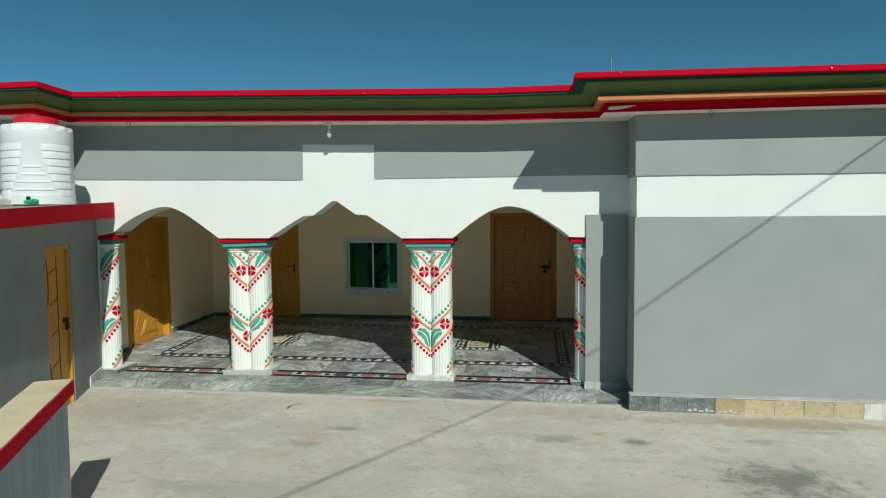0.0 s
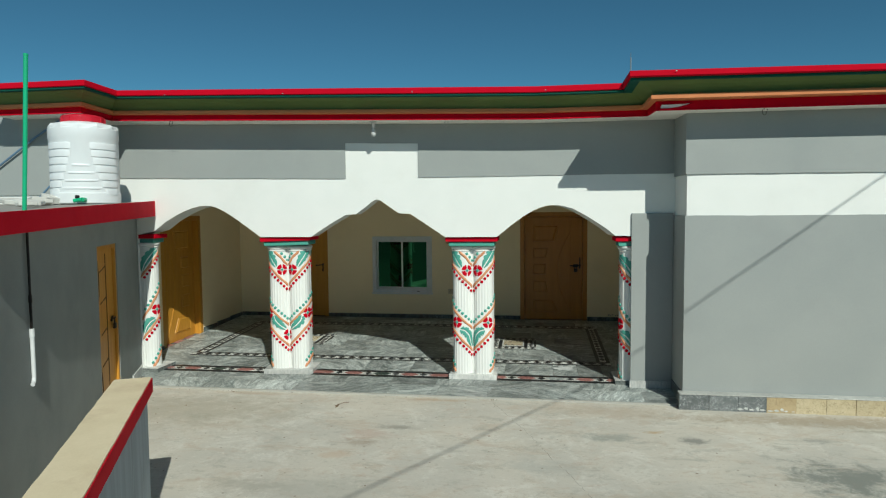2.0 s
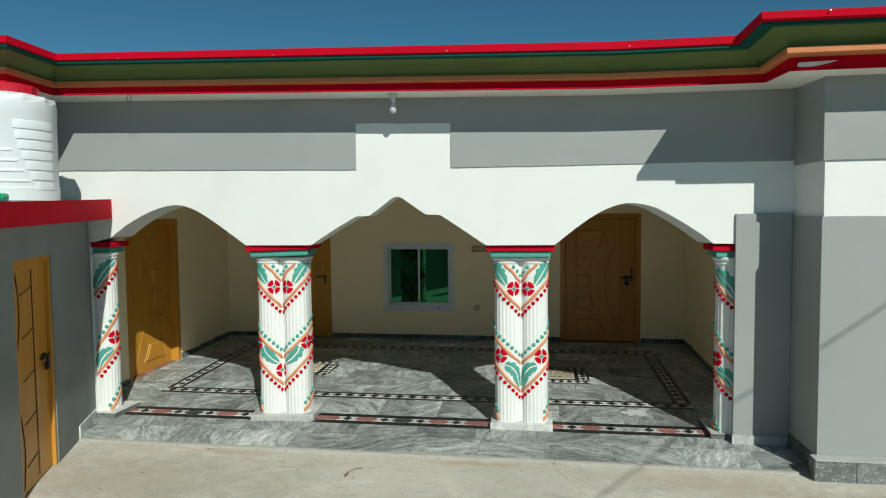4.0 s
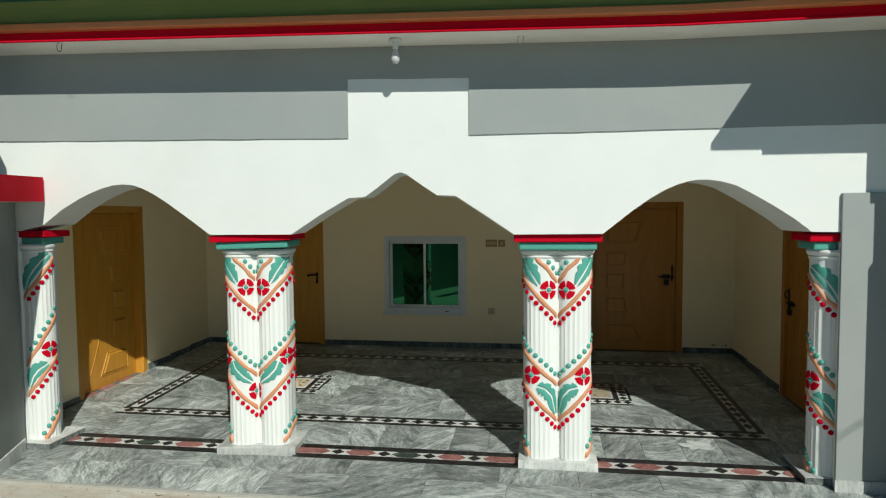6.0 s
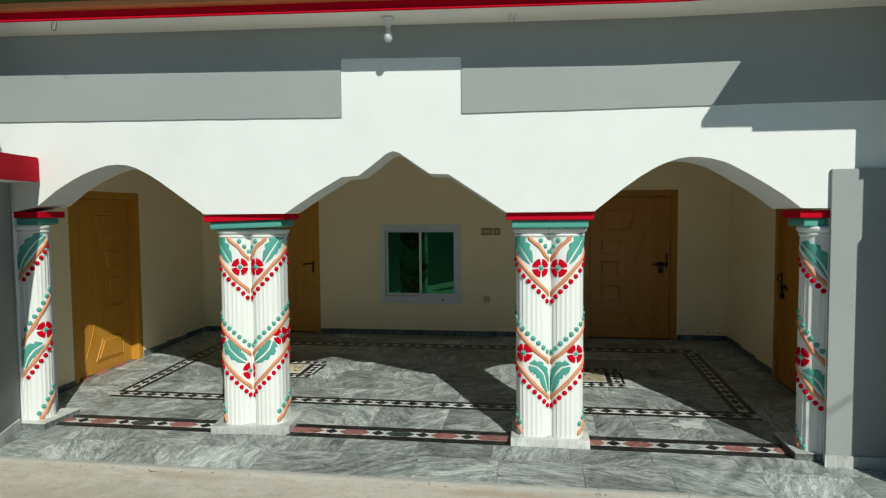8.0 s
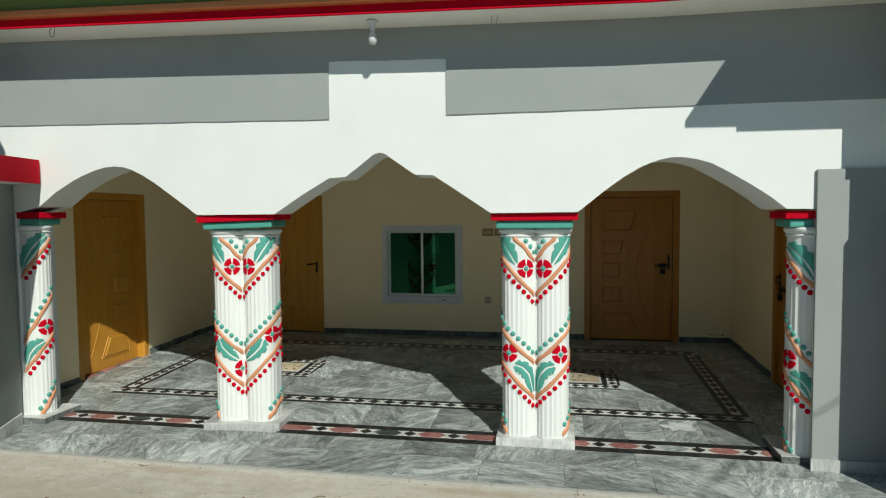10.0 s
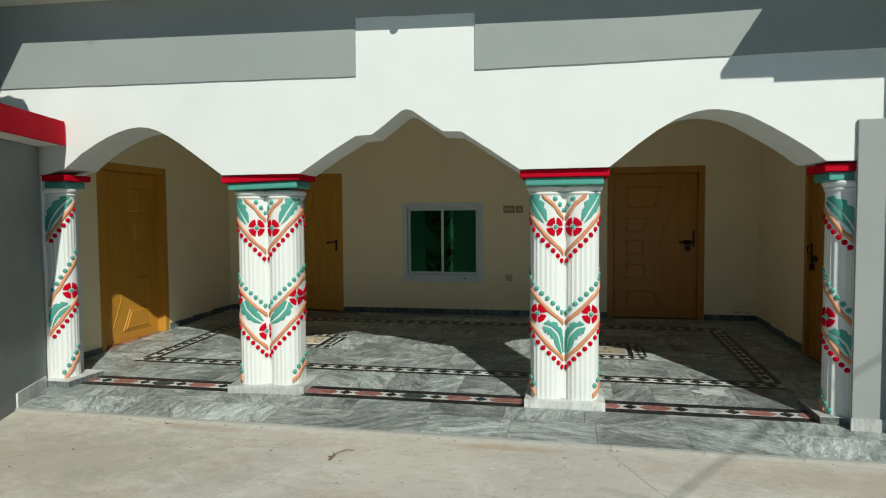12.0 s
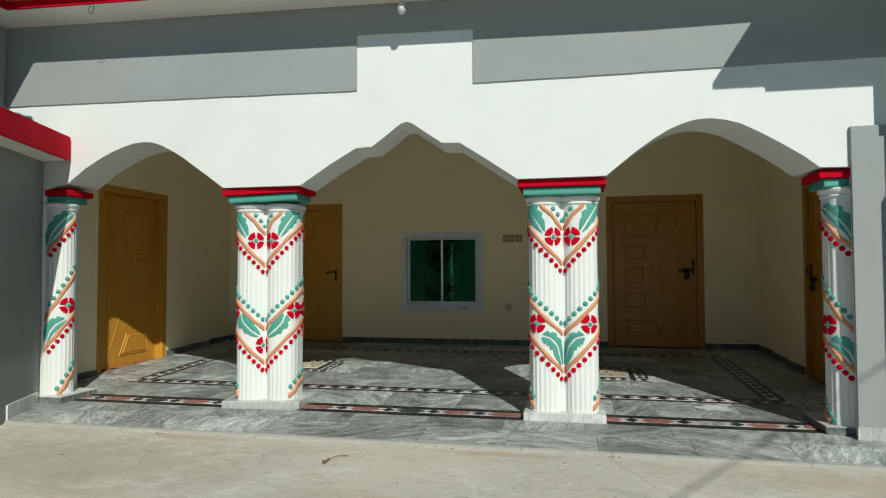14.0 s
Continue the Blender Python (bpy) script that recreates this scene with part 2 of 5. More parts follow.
def crazed(name, base, light, line, scale=40.0):
    """Rough-dressed stone: mottled, with fine broken lines that differ from block to block."""
    m = material(name, base, light, rough=0.8, scale=9.0, fine=70.0, bump=0.8, island=0.16)
    n, l = m.node_tree.nodes, m.node_tree.links
    bsdf = n["Principled BSDF"]
    coord = n.new("ShaderNodeTexCoord")
    info = n.new("ShaderNodeObjectInfo")
    far = n.new("ShaderNodeVectorMath")
    far.operation = "MULTIPLY_ADD"
    l.new(info.outputs["Random"], far.inputs[0])
    far.inputs[1].default_value = (31.0, 17.0, 23.0)
    l.new(coord.outputs["Object"], far.inputs[2])
    warp = n.new("ShaderNodeTexNoise")
    warp.inputs["Scale"].default_value, warp.inputs["Detail"].default_value = 14.0, 3.0
    l.new(far.outputs[0], warp.inputs["Vector"])
    push = n.new("ShaderNodeVectorMath")
    push.operation = "MULTIPLY_ADD"
    l.new(warp.outputs["Color"], push.inputs[0])
    push.inputs[1].default_value = (0.09, 0.09, 0.09)
    l.new(far.outputs[0], push.inputs[2])
    cells = n.new("ShaderNodeTexVoronoi")
    cells.feature = "DISTANCE_TO_EDGE"
    cells.inputs["Scale"].default_value = scale
    l.new(push.outputs[0], cells.inputs["Vector"])
    edge = n.new("ShaderNodeMapRange")
    edge.inputs["From Min"].default_value, edge.inputs["From Max"].default_value = 0.015, 0.10
    edge.inputs["To Min"].default_value, edge.inputs["To Max"].default_value = 0.75, 0.0
    l.new(cells.outputs["Distance"], edge.inputs["Value"])
    broken = n.new("ShaderNodeMath")
    broken.operation = "MULTIPLY"
    gate = n.new("ShaderNodeMapRange")
    gate.inputs["From Min"].default_value, gate.inputs["From Max"].default_value = 0.38, 0.6
    l.new(warp.outputs[0], gate.inputs["Value"])
    l.new(edge.outputs[0], broken.inputs[0])
    l.new(gate.outputs[0], broken.inputs[1])
    over = n.new("ShaderNodeMix")
    over.data_type = "RGBA"
    l.new(broken.outputs[0], over.inputs["Factor"])
    l.new(bsdf.inputs["Base Color"].links[0].from_socket, over.inputs["A"])
    over.inputs["B"].default_value = rgb(*line)
    l.new(over.outputs["Result"], bsdf.inputs["Base Color"])
    return m


def mirror_glass(name, tint):
    """Green solar glass with a mirror coat: it throws back the yard and hides the room."""
    m = bpy.data.materials.new(name)
    m.use_nodes = True
    bsdf = m.node_tree.nodes["Principled BSDF"]
    bsdf.inputs["Base Color"].default_value = rgb(*tint)
    bsdf.inputs["Metallic"].default_value = 1.0
    bsdf.inputs["Roughness"].default_value = 0.015
    return m


WHITE = material("white_wall_paint", (0.79, 0.802, 0.77), (0.755, 0.77, 0.738), rough=0.8, scale=2.5, bump=0.08, dirt=(0.62, 0.62, 0.57), dirt_amount=0.25)
GREY = material("grey_wall_paint", (0.325, 0.345, 0.332), (0.29, 0.313, 0.305), rough=0.75, scale=1.4, bump=0.14, dirt=(0.27, 0.285, 0.28), dirt_amount=0.45, dirt_scale=1.1)
# the house's grey made darker: the annex's shade is put into its colour
GREY_ANNEX_SHADED = material("grey_wall_paint_shaded", (0.254, 0.277, 0.266), (0.212, 0.235, 0.228), rough=0.8, scale=2.2, bump=0.2, dirt=(0.185, 0.205, 0.2), dirt_amount=0.7, dirt_scale=1.3)
CREAM = material("cream_wall_paint", (0.96, 0.82, 0.545), (0.94, 0.795, 0.52), rough=0.75, scale=1.8, bump=0.08, dirt=(0.72, 0.62, 0.41), dirt_amount=0.25)
RED = material("crimson_paint", (0.55, 0.003, 0.02), (0.48, 0.003, 0.016), spec=0.03, rough=0.65, scale=4.0, bump=0.12, dirt=(0.36, 0.006, 0.02), dirt_amount=0.4)
TEAL = material("teal_paint", (0.09, 0.37, 0.295), (0.075, 0.32, 0.255), rough=0.6, scale=5.0, bump=0.1)
DTEAL = material("dark_teal_paint", (0.008, 0.085, 0.062), spec=0.1, rough=0.6, scale=5.0, bump=0.1)
OLIVE = material("olive_green_paint", (0.14, 0.20, 0.066), (0.113, 0.165, 0.055), spec=0.1, rough=0.65, scale=2.0, bump=0.15, dirt=(0.17, 0.15, 0.07), dirt_amount=0.4, dirt_scale=2.5)
ORANGE = material("terracotta_orange_paint", (0.66, 0.30, 0.155), (0.58, 0.255, 0.125), rough=0.6, scale=5.0, bump=0.12)
BRICK_ORANGE = material("brick_orange_paint", (0.62, 0.215, 0.075), (0.54, 0.185, 0.062), rough=0.6, scale=5.0, bump=0.12)
CARVED = material("dark_carved_line", (0.05, 0.025, 0.008), rough=0.7, scale=20.0, bump=0.05)
YARD = concrete_yard()
SOFFIT = material("soffit_whitewash", (0.87, 0.85, 0.79), rough=0.85, scale=1.5, bump=0.15, dirt=(0.55, 0.54, 0.47), dirt_amount=0.4)
MARBLE = marble("grey_veined_marble", (0.275, 0.302, 0.288), (0.545, 0.575, 0.548), (0.115, 0.135, 0.128), rough=0.25, vary=0.25)
MARBLE_DARK = marble("dark_grey_marble", (0.095, 0.112, 0.108), (0.2, 0.225, 0.215), (0.045, 0.055, 0.053))
MARBLE_SLATE = marble("slate_grey_marble", (0.16, 0.178, 0.168), (0.32, 0.34, 0.325), (0.075, 0.088, 0.083), scale=4.0)
MARBLE_PALE = marble("pale_grey_marble", (0.62, 0.63, 0.60), (0.74, 0.74, 0.71), (0.44, 0.46, 0.45))
CRACK = material("crack_shadow", (0.3, 0.275, 0.225), rough=0.95, scale=30.0, bump=0.1)
MARBLE_WHITE = marble("white_marble_chip", (0.55, 0.56, 0.52), (0.68, 0.69, 0.66), (0.40, 0.41, 0.39), scale=6.0)
MARBLE_BLACK = marble("black_marble", (0.018, 0.019, 0.02), (0.06, 0.06, 0.06), (0.01, 0.01, 0.011), scale=5.0)
MARBLE_PINK = marble("pink_marble", (0.33, 0.14, 0.125), (0.44, 0.25, 0.22), (0.2, 0.08, 0.075), scale=5.0)
MARBLE_GREEN = marble("dark_green_marble", (0.035, 0.05, 0.04), (0.1, 0.13, 0.11), (0.015, 0.02, 0.018), scale=5.0)
BEIGE_STONE = marble("beige_stone", (0.50, 0.43, 0.29), (0.60, 0.53, 0.40), (0.38, 0.31, 0.2), rough=0.5, scale=4.0)
CHISELLED = crazed("chiselled_beige_stone", (0.46, 0.385, 0.24), (0.54, 0.47, 0.32), (0.23, 0.18, 0.1), 38.0)
CHISELLED_BROWN = crazed("chiselled_brown_stone", (0.36, 0.28, 0.155), (0.42, 0.34, 0.21), (0.26, 0.19, 0.1))
FLECKED = crazed("white_flecked_dark_stone", (0.10, 0.115, 0.115), (0.17, 0.18, 0.18), (0.42, 0.45, 0.45), 30.0)
PLINTH_BED = material("pale_joint_mortar", (0.40, 0.39, 0.35), (0.30, 0.29, 0.26), rough=0.9, scale=12.0, bump=0.2)
PAINT_SPILL = material("spilled_white_paint", (0.66, 0.68, 0.66), (0.42, 0.44, 0.42), rough=0.7, scale=12.0, bump=0.1)
EDGE_STONE = material("pale_marble_edge", (0.47, 0.465, 0.425), (0.37, 0.365, 0.33), rough=0.5, scale=3.0, fine=30.0, bump=0.05, dirt=(0.30, 0.29, 0.25), dirt_amount=0.6, dirt_scale=4.0)
MORTAR = material("tile_bed_mortar", (0.16, 0.16, 0.15), rough=0.9)
WOOD = material("varnished_golden_wood", (0.60, 0.29, 0.040), (0.50, 0.228, 0.028), rough=0.38, scale=3.0, fine=24.0, bump=0.08, stretch=(6, 6, 0.6), rough_vary=0.08)
WOOD_RED = material("varnished_brown_wood", (0.49, 0.205, 0.026), (0.40, 0.162, 0.018), rough=0.4, scale=3.0, fine=24.0, bump=0.08, stretch=(6, 6, 0.6), rough_vary=0.08)
TANK = material("white_tank_plastic", (0.74, 0.77, 0.78), (0.71, 0.74, 0.75), rough=0.42, scale=2.0, bump=0.03, dirt=(0.6, 0.6, 0.56), dirt_amount=0.25)
TANK_RED = material("red_lid_plastic", (0.55, 0.012, 0.03), rough=0.3, scale=3.0, bump=0.03)
GREEN_PIPE = material("green_pipe_plastic", (0.02, 0.42, 0.20), rough=0.4, scale=8.0, bump=0.03)
BLUE_PIPE = material("blue_grey_hose_plastic", (0.11, 0.2, 0.3), rough=0.5, scale=8.0, bump=0.03)
PVC = material("white_pvc_pipe", (0.72, 0.74, 0.74), rough=0.4, scale=6.0, bump=0.03, dirt=(0.5, 0.5, 0.46), dirt_amount=0.4)
BLACK_METAL = material("blackened_iron", (0.025, 0.022, 0.02), rough=0.45, metal=0.6, scale=20.0, bump=0.1)
STEEL = material("galvanised_steel", (0.42, 0.43, 0.43), rough=0.4, metal=0.9, scale=20.0, bump=0.05)
ALU = material("white_coated_aluminium", (0.74, 0.77, 0.78), rough=0.35, scale=10.0, bump=0.02)
COPING = material("cream_parapet_render", (0.75, 0.645, 0.445), (0.66, 0.555, 0.365), rough=0.85, scale=4.0, bump=0.3, dirt=(0.50, 0.37, 0.23), dirt_amount=0.7, dirt_scale=2.2)
STREAKED = material("weathered_whitewash", (0.40, 0.465, 0.50), (0.30, 0.35, 0.38), rough=0.9, scale=2.0, bump=0.2, dirt=(0.17, 0.19, 0.19), dirt_amount=0.6, dirt_scale=2.5, stretch=(5, 5, 0.5))
SLAB_TOP = material("grey_roof_screed", (0.34, 0.33, 0.30), rough=0.95, scale=3.0, bump=0.4)
RUBBLE = material("broken_white_plaster", (0.62, 0.62, 0.58), (0.5, 0.49, 0.45), rough=0.9, scale=9.0, bump=0.4)
SWITCH = material("brown_switch_plastic", (0.40, 0.245, 0.085), rough=0.5, scale=10.0, bump=0.02)
SOCKET = material("cream_socket_plastic", (0.62, 0.50, 0.33), rough=0.5, scale=10.0, bump=0.02)
BARK = material("dry_bark", (0.2, 0.135, 0.085), rough=0.9, scale=20.0, bump=0.2)
BULB = material("frosted_bulb_glass", (0.55, 0.56, 0.55), rough=0.25, scale=10.0, bump=0.0)
PANE = mirror_glass("green_reflective_glass", (0.026, 0.125, 0.06))


# ---- mesh helpers ----
def mesh_object(name, bm, mat, parent=None, label=""):
    me = bpy.data.meshes.new(name)
    bm.normal_update()
    bm.to_mesh(me)
    bm.free()
    me.materials.append(mat)
    ob = new(name, me)
    if parent:
        ob.parent = parent
    if label:
        ob["label"] = label
    return ob


def part(name, bm, mat, parent, label=""):
    return mesh_object(name, bm, mat, parent, label)


def thing(name, at, label, category, group="", turn=0.0):
    ob = new(name)
    ob.empty_display_size = 0.1
    ob.matrix_basis = pose(at[0], at[1], at[2], 0, 0, turn)
    return tagged(ob, label, category, group)


def structure(name, bm, mat, label="", category=""):
    return tagged(mesh_object(name, bm, mat), label, category, "", "structure")


def smooth(ob, angle=35):
    for p in ob.data.polygons:
        p.use_smooth = True
    ob.data.set_sharp_from_angle(angle=radians(angle))
    return ob


def box(x0, x1, y0, y1, z0, z1, bevel=0.0, bm=None):
    bm = bm or bmesh.new()
    vs = [bm.verts.new(p) for p in ((x0, y0, z0), (x1, y0, z0), (x1, y1, z0), (x0, y1, z0), (x0, y0, z1), (x1, y0, z1), (x1, y1, z1), (x0, y1, z1))]
    faces = [bm.faces.new([vs[i] for i in f]) for f in ((3, 2, 1, 0), (4, 5, 6, 7), (0, 1, 5, 4), (1, 2, 6, 5), (2, 3, 7, 6), (3, 0, 4, 7))]
    if bevel:
        edges = list({e for f in faces for e in f.edges})
        bmesh.ops.bevel(bm, geom=edges, offset=bevel, segments=2, profile=0.6, affect="EDGES")
    return bm


def prism(points, y0, y1, bm=None, shift=0.0):
    """A closed outline in x and z, from y0 to y1; shift moves the far side along x."""
    bm = bm or bmesh.new()
    a = [bm.verts.new((x, y0, z)) for x, z in points]
    b = [bm.verts.new((x + shift, y1, z)) for x, z in points]
    bm.faces.new(a)
    bm.faces.new(b[::-1])
    for i in range(len(a)):
        j = (i + 1) % len(a)
        bm.faces.new((a[j], a[i], b[i], b[j]))
    bmesh.ops.recalc_face_normals(bm, faces=bm.faces)
    return bm


def wavy(x0, z0, x1, z1, seed, step=0.12, much=0.002):
    """A hand-troweled edge: points from one end to the other, slightly off the line."""
    rnd = random.Random(seed)
    n = max(2, int(abs(x1 - x0) / step))
    drift = 0.0
    out = [(x0, z0)]
    for k in range(1, n):
        drift = 0.6 * drift + rnd.uniform(-much, much)
        out.append((x0 + (x1 - x0) * k / n, z0 + (z1 - z0) * k / n + drift))
    return out + [(x1, z1)]


def slab(points, z0, z1, bm=None):
    """A closed outline in x and y between two heights (numbers, or functions of x and y)."""
    bm = bm or bmesh.new()
    low = z0 if callable(z0) else (lambda x, y: z0)
    high = z1 if callable(z1) else (lambda x, y: z1)
    a = [bm.verts.new((x, y, low(x, y))) for x, y in points]
    b = [bm.verts.new((x, y, high(x, y))) for x, y in points]
    bm.faces.new(a[::-1])
    bm.faces.new(b)
    for i in range(len(a)):
        j = (i + 1) % len(a)
        bm.faces.new((a[i], a[j], b[j], b[i]))
    bmesh.ops.recalc_face_normals(bm, faces=bm.faces)
    return bm


def lathe(profile, segments=32, bm=None, at=(0, 0, 0)):
    """Turns (radius, height) pairs round z."""
    bm = bm or bmesh.new()
    rings = []
    for r, z in profile:
        rings.append([bm.verts.new((at[0] + r * math.cos(2 * math.pi * k / segments), at[1] + r * math.sin(2 * math.pi * k / segments), at[2] + z)) for k in range(segments)])
    for lo, hi in zip(rings, rings[1:]):
        for k in range(segments):
            bm.faces.new((lo[k], lo[(k + 1) % segments], hi[(k + 1) % segments], hi[k]))
    bm.faces.new(rings[0][::-1])
    bm.faces.new(rings[-1])
    bmesh.ops.recalc_face_normals(bm, faces=bm.faces)
    return bm


def tube(points, radius, sides=10, bm=None):
    """A round rod through the points."""
    bm = bm or bmesh.new()
    pts = [Vector(p) for p in points]
    rings = []
    for i, p in enumerate(pts):
        d = (pts[min(i + 1, len(pts) - 1)] - pts[max(i - 1, 0)]).normalized()
        side = d.orthogonal().normalized() if i == 0 else (last - d * last.dot(d)).normalized()
        last = side
        up = d.cross(side)
        rings.append([bm.verts.new(p + radius * (side * math.cos(2 * math.pi * k / sides) + up * math.sin(2 * math.pi * k / sides))) for k in range(sides)])
    for lo, hi in zip(rings, rings[1:]):
        for k in range(sides):
            bm.faces.new((lo[k], lo[(k + 1) % sides], hi[(k + 1) % sides], hi[k]))
    bm.faces.new(rings[0][::-1])
    bm.faces.new(rings[-1])
    bmesh.ops.recalc_face_normals(bm, faces=bm.faces)
    return bm


# ---- plan ----
FRONT = 8.387          # painted face of the arcade
BEAM_BACK = 8.84
BACK = 12.42           # rear wall of the veranda
ROOM_L, ROOM_R = -6.56, 1.19
WING_X, WING_Y = 1.258, 7.745
LEFT_WING_Y = 7.79
LEFT_X = -6.57


def floor_z(y):
    return 0.046 + 0.0375 * (y - 8.49)


def lift(x):
    """The roof slab rises slightly towards the annex."""
    return 0.0235 * max(0.0, -0.47 - x)


def band_z(x):
    return 2.785 + 0.0165 * max(0.0, -2.9 - x)

# ---- large structure ----
ground_bm = bmesh.new()
ground_bm.faces.new([ground_bm.verts.new(p) for p in ((-400, -400, 0), (400, -400, 0), (400, 400, 0), (-400, 400, 0))])
structure("ground", ground_bm, YARD, "sunlit screeded concrete courtyard with brown and dark stains", "ground")

ARCH_1 = [(-6.10, 2.035), (-5.864, 2.087), (-5.677, 2.221), (-5.506, 2.314), (-5.39, 2.365), (-5.281, 2.404), (-5.17, 2.432), (-5.073, 2.440), (-4.98, 2.432),
          (-4.891, 2.404), (-4.78, 2.35), (-4.666, 2.280), (-4.46, 2.136), (-4.265, 1.995)]
ARCH_2 = [(-3.531, 1.995), (-3.26, 2.165), (-3.028, 2.295), (-2.884, 2.303), (-2.76, 2.39), (-2.68, 2.452), (-2.63, 2.487), (-2.586, 2.499), (-2.54, 2.487), (-2.49, 2.452),
          (-2.41, 2.395), (-2.284, 2.310), (-2.132, 2.303), (-1.9, 2.15), (-1.661, 1.988)]
ARCH_3 = [(-0.971, 1.990), (-0.754, 2.164), (-0.62, 2.26), (-0.503, 2.329), (-0.42, 2.365), (-0.338, 2.390), (-0.265, 2.402), (-0.19, 2.401), (-0.095, 2.386), (0.014, 2.353),
          (0.16, 2.272), (0.303, 2.183), (0.437, 2.092), (0.55, 2.000)]


def arcade_wall():
    """Quads from the arches' edge up to the top, with reveals through the thickness."""
    bm = bmesh.new()
    low = [(LEFT_X, 2.03)] + ARCH_1 + ARCH_2 + ARCH_3 + [(WING_X + 0.3, 1.985)]
    cols = []
    for x, z in low:
        cols.append([bm.verts.new(p) for p in ((x, FRONT, z), (x, FRONT, 3.75), (x - 0.05, BEAM_BACK, z), (x - 0.05, BEAM_BACK, 3.75))])
    for (a, b, c, d), (e, f, g, h) in zip(cols, cols[1:]):
        bm.faces.new((a, e, f, b))
        bm.faces.new((d, h, g, c))
        bm.faces.new((c, g, e, a))
        bm.faces.new((b, f, h, d))
    for a, b, c, d in (cols[0], cols[-1]):
        bm.faces.new((a, b, d, c))
    bmesh.ops.recalc_face_normals(bm, faces=bm.faces)
    return bm


structure("wall_arcade", arcade_wall(), WHITE, "white painted arcade wall with three pointed arches", "wall")
GREY_FACE = FRONT - 0.013


def coat(name, points, mat=GREY):
    return structure(name, prism(points, GREY_FACE, FRONT + 0.002), mat, "raised coat of grey painted plaster on the arcade", "wall")


coat("wall_coat_left", wavy(LEFT_X, band_z(LEFT_X), -3.016, band_z(-3.016), 1) + [(-3.016, 3.7), (LEFT_X, 3.75)])
coat("wall_coat_middle", wavy(-3.016, 3.264, -2.016, 3.236, 2) + [(-2.016, 3.7), (-3.016, 3.7)])
coat("wall_coat_right", wavy(-2.016, 2.787, WING_X, 2.785, 3) + [(WING_X, 3.7), (-2.016, 3.7)])
structure("wall_pier", box(0.745, WING_X - 0.002, FRONT - 0.03, FRONT - 0.002, 0.0, 2.287, 0.006), GREY, "grey plastered pier beside the last pillar", "wall")
structure("wall_pier_core", box(0.766, WING_X - 0.002, FRONT - 0.0015, BEAM_BACK, 0.0, 1.984), WHITE, "white wall behind the grey pier", "wall")
structure("wall_pilaster", box(LEFT_X, -6.13, FRONT + 0.004, BEAM_BACK, 0.0, 2.029, 0.006), WHITE, "white pilaster behind the end pillar", "wall")


def wall_with_holes(along, a0, a1, z0, z1, t0, t1, holes):
    """A wall along x or y between t0 and t1 in the other direction, with openings (a0, a1, z0, z1) cut through it."""
    bm = bmesh.new()
    xs = sorted({a0, a1, *(h[0] for h in holes), *(h[1] for h in holes)})
    zs = sorted({z0, z1, *(h[2] for h in holes), *(h[3] for h in holes)})

    def p(a, t, z):
        return (a, t, z) if along == "x" else (t, a, z)

    def solid(i, k):
        if not (0 <= i < len(xs) - 1 and 0 <= k < len(zs) - 1):
            return False
        ca, cz = (xs[i] + xs[i + 1]) / 2, (zs[k] + zs[k + 1]) / 2
        return not any(h[0] < ca < h[1] and h[2] < cz < h[3] for h in holes)

    for i in range(len(xs) - 1):
        for k in range(len(zs) - 1):
            if not solid(i, k):
                continue
            A, B, C, D = xs[i], xs[i + 1], zs[k], zs[k + 1]
            for t in (t0, t1):
                bm.faces.new([bm.verts.new(p(*q)) for q in ((A, t, C), (B, t, C), (B, t, D), (A, t, D))])
            for di, dk, q in ((-1, 0, ((A, C), (A, D))), (1, 0, ((B, C), (B, D))), (0, -1, ((A, C), (B, C))), (0, 1, ((A, D), (B, D)))):
                if not solid(i + di, k + dk):
                    (qa, qz), (ra, rz) = q
                    bm.faces.new([bm.verts.new(p(*v)) for v in ((qa, t0, qz), (ra, t0, rz), (ra, t1, rz), (qa, t1, qz))])
    bmesh.ops.remove_doubles(bm, verts=bm.verts, dist=0.0005)
    bmesh.ops.recalc_face_normals(bm, faces=bm.faces)
    return bm


WIN = (-3.729, -2.516, 0.70, 1.83)
DOOR_B = (-5.70, -4.67, 0.0, 2.293)
DOOR_R = (-0.77, 0.51, 0.0, 2.293)
DOOR_L = (9.60, 10.86, 0.0, 2.285)
DOOR_E = (9.80, 10.74, 0.0, 2.2)
structure("wall_rear", wall_with_holes("x", ROOM_L - 0.25, ROOM_R + 0.25, 0.0, 3.45, BACK, BACK + 0.2, [WIN, DOOR_B, DOOR_R]), CREAM, "cream painted rear wall of the veranda", "wall")
structure("wall_west", wall_with_holes("y", BEAM_BACK + 0.001, BACK - 0.001, 0.0, 3.45, ROOM_L - 0.2, ROOM_L, [DOOR_L]), CREAM, "cream painted end wall of the veranda", "wall")
structure("wall_east", wall_with_holes("y", BEAM_BACK + 0.001, BACK - 0.001, 0.0, 3.45, ROOM_R, ROOM_R + 0.2, [DOOR_E]), CREAM, "cream painted end wall of the veranda", "wall")
structure("ceiling", box(ROOM_L - 0.25, ROOM_R + 0.25, BEAM_BACK - 0.03, BACK + 0.3, 3.451, 3.6), SOFFIT, "whitewashed concrete veranda ceiling", "ceiling")
# unseen backing added behind both end doors so no sky light leaks through
structure("wall_west_light_stop", box(ROOM_L - 0.33, ROOM_L - 0.201, 9.2, 11.1, 0, 3.0), CREAM, "unseen backing added to stop light leaking round the end door", "wall")
structure("wall_east_light_stop", box(ROOM_R + 0.201, ROOM_R + 0.33, 9.5, 11.1, 0, 3.0), CREAM, "unseen backing added to stop light leaking round the end door", "wall")
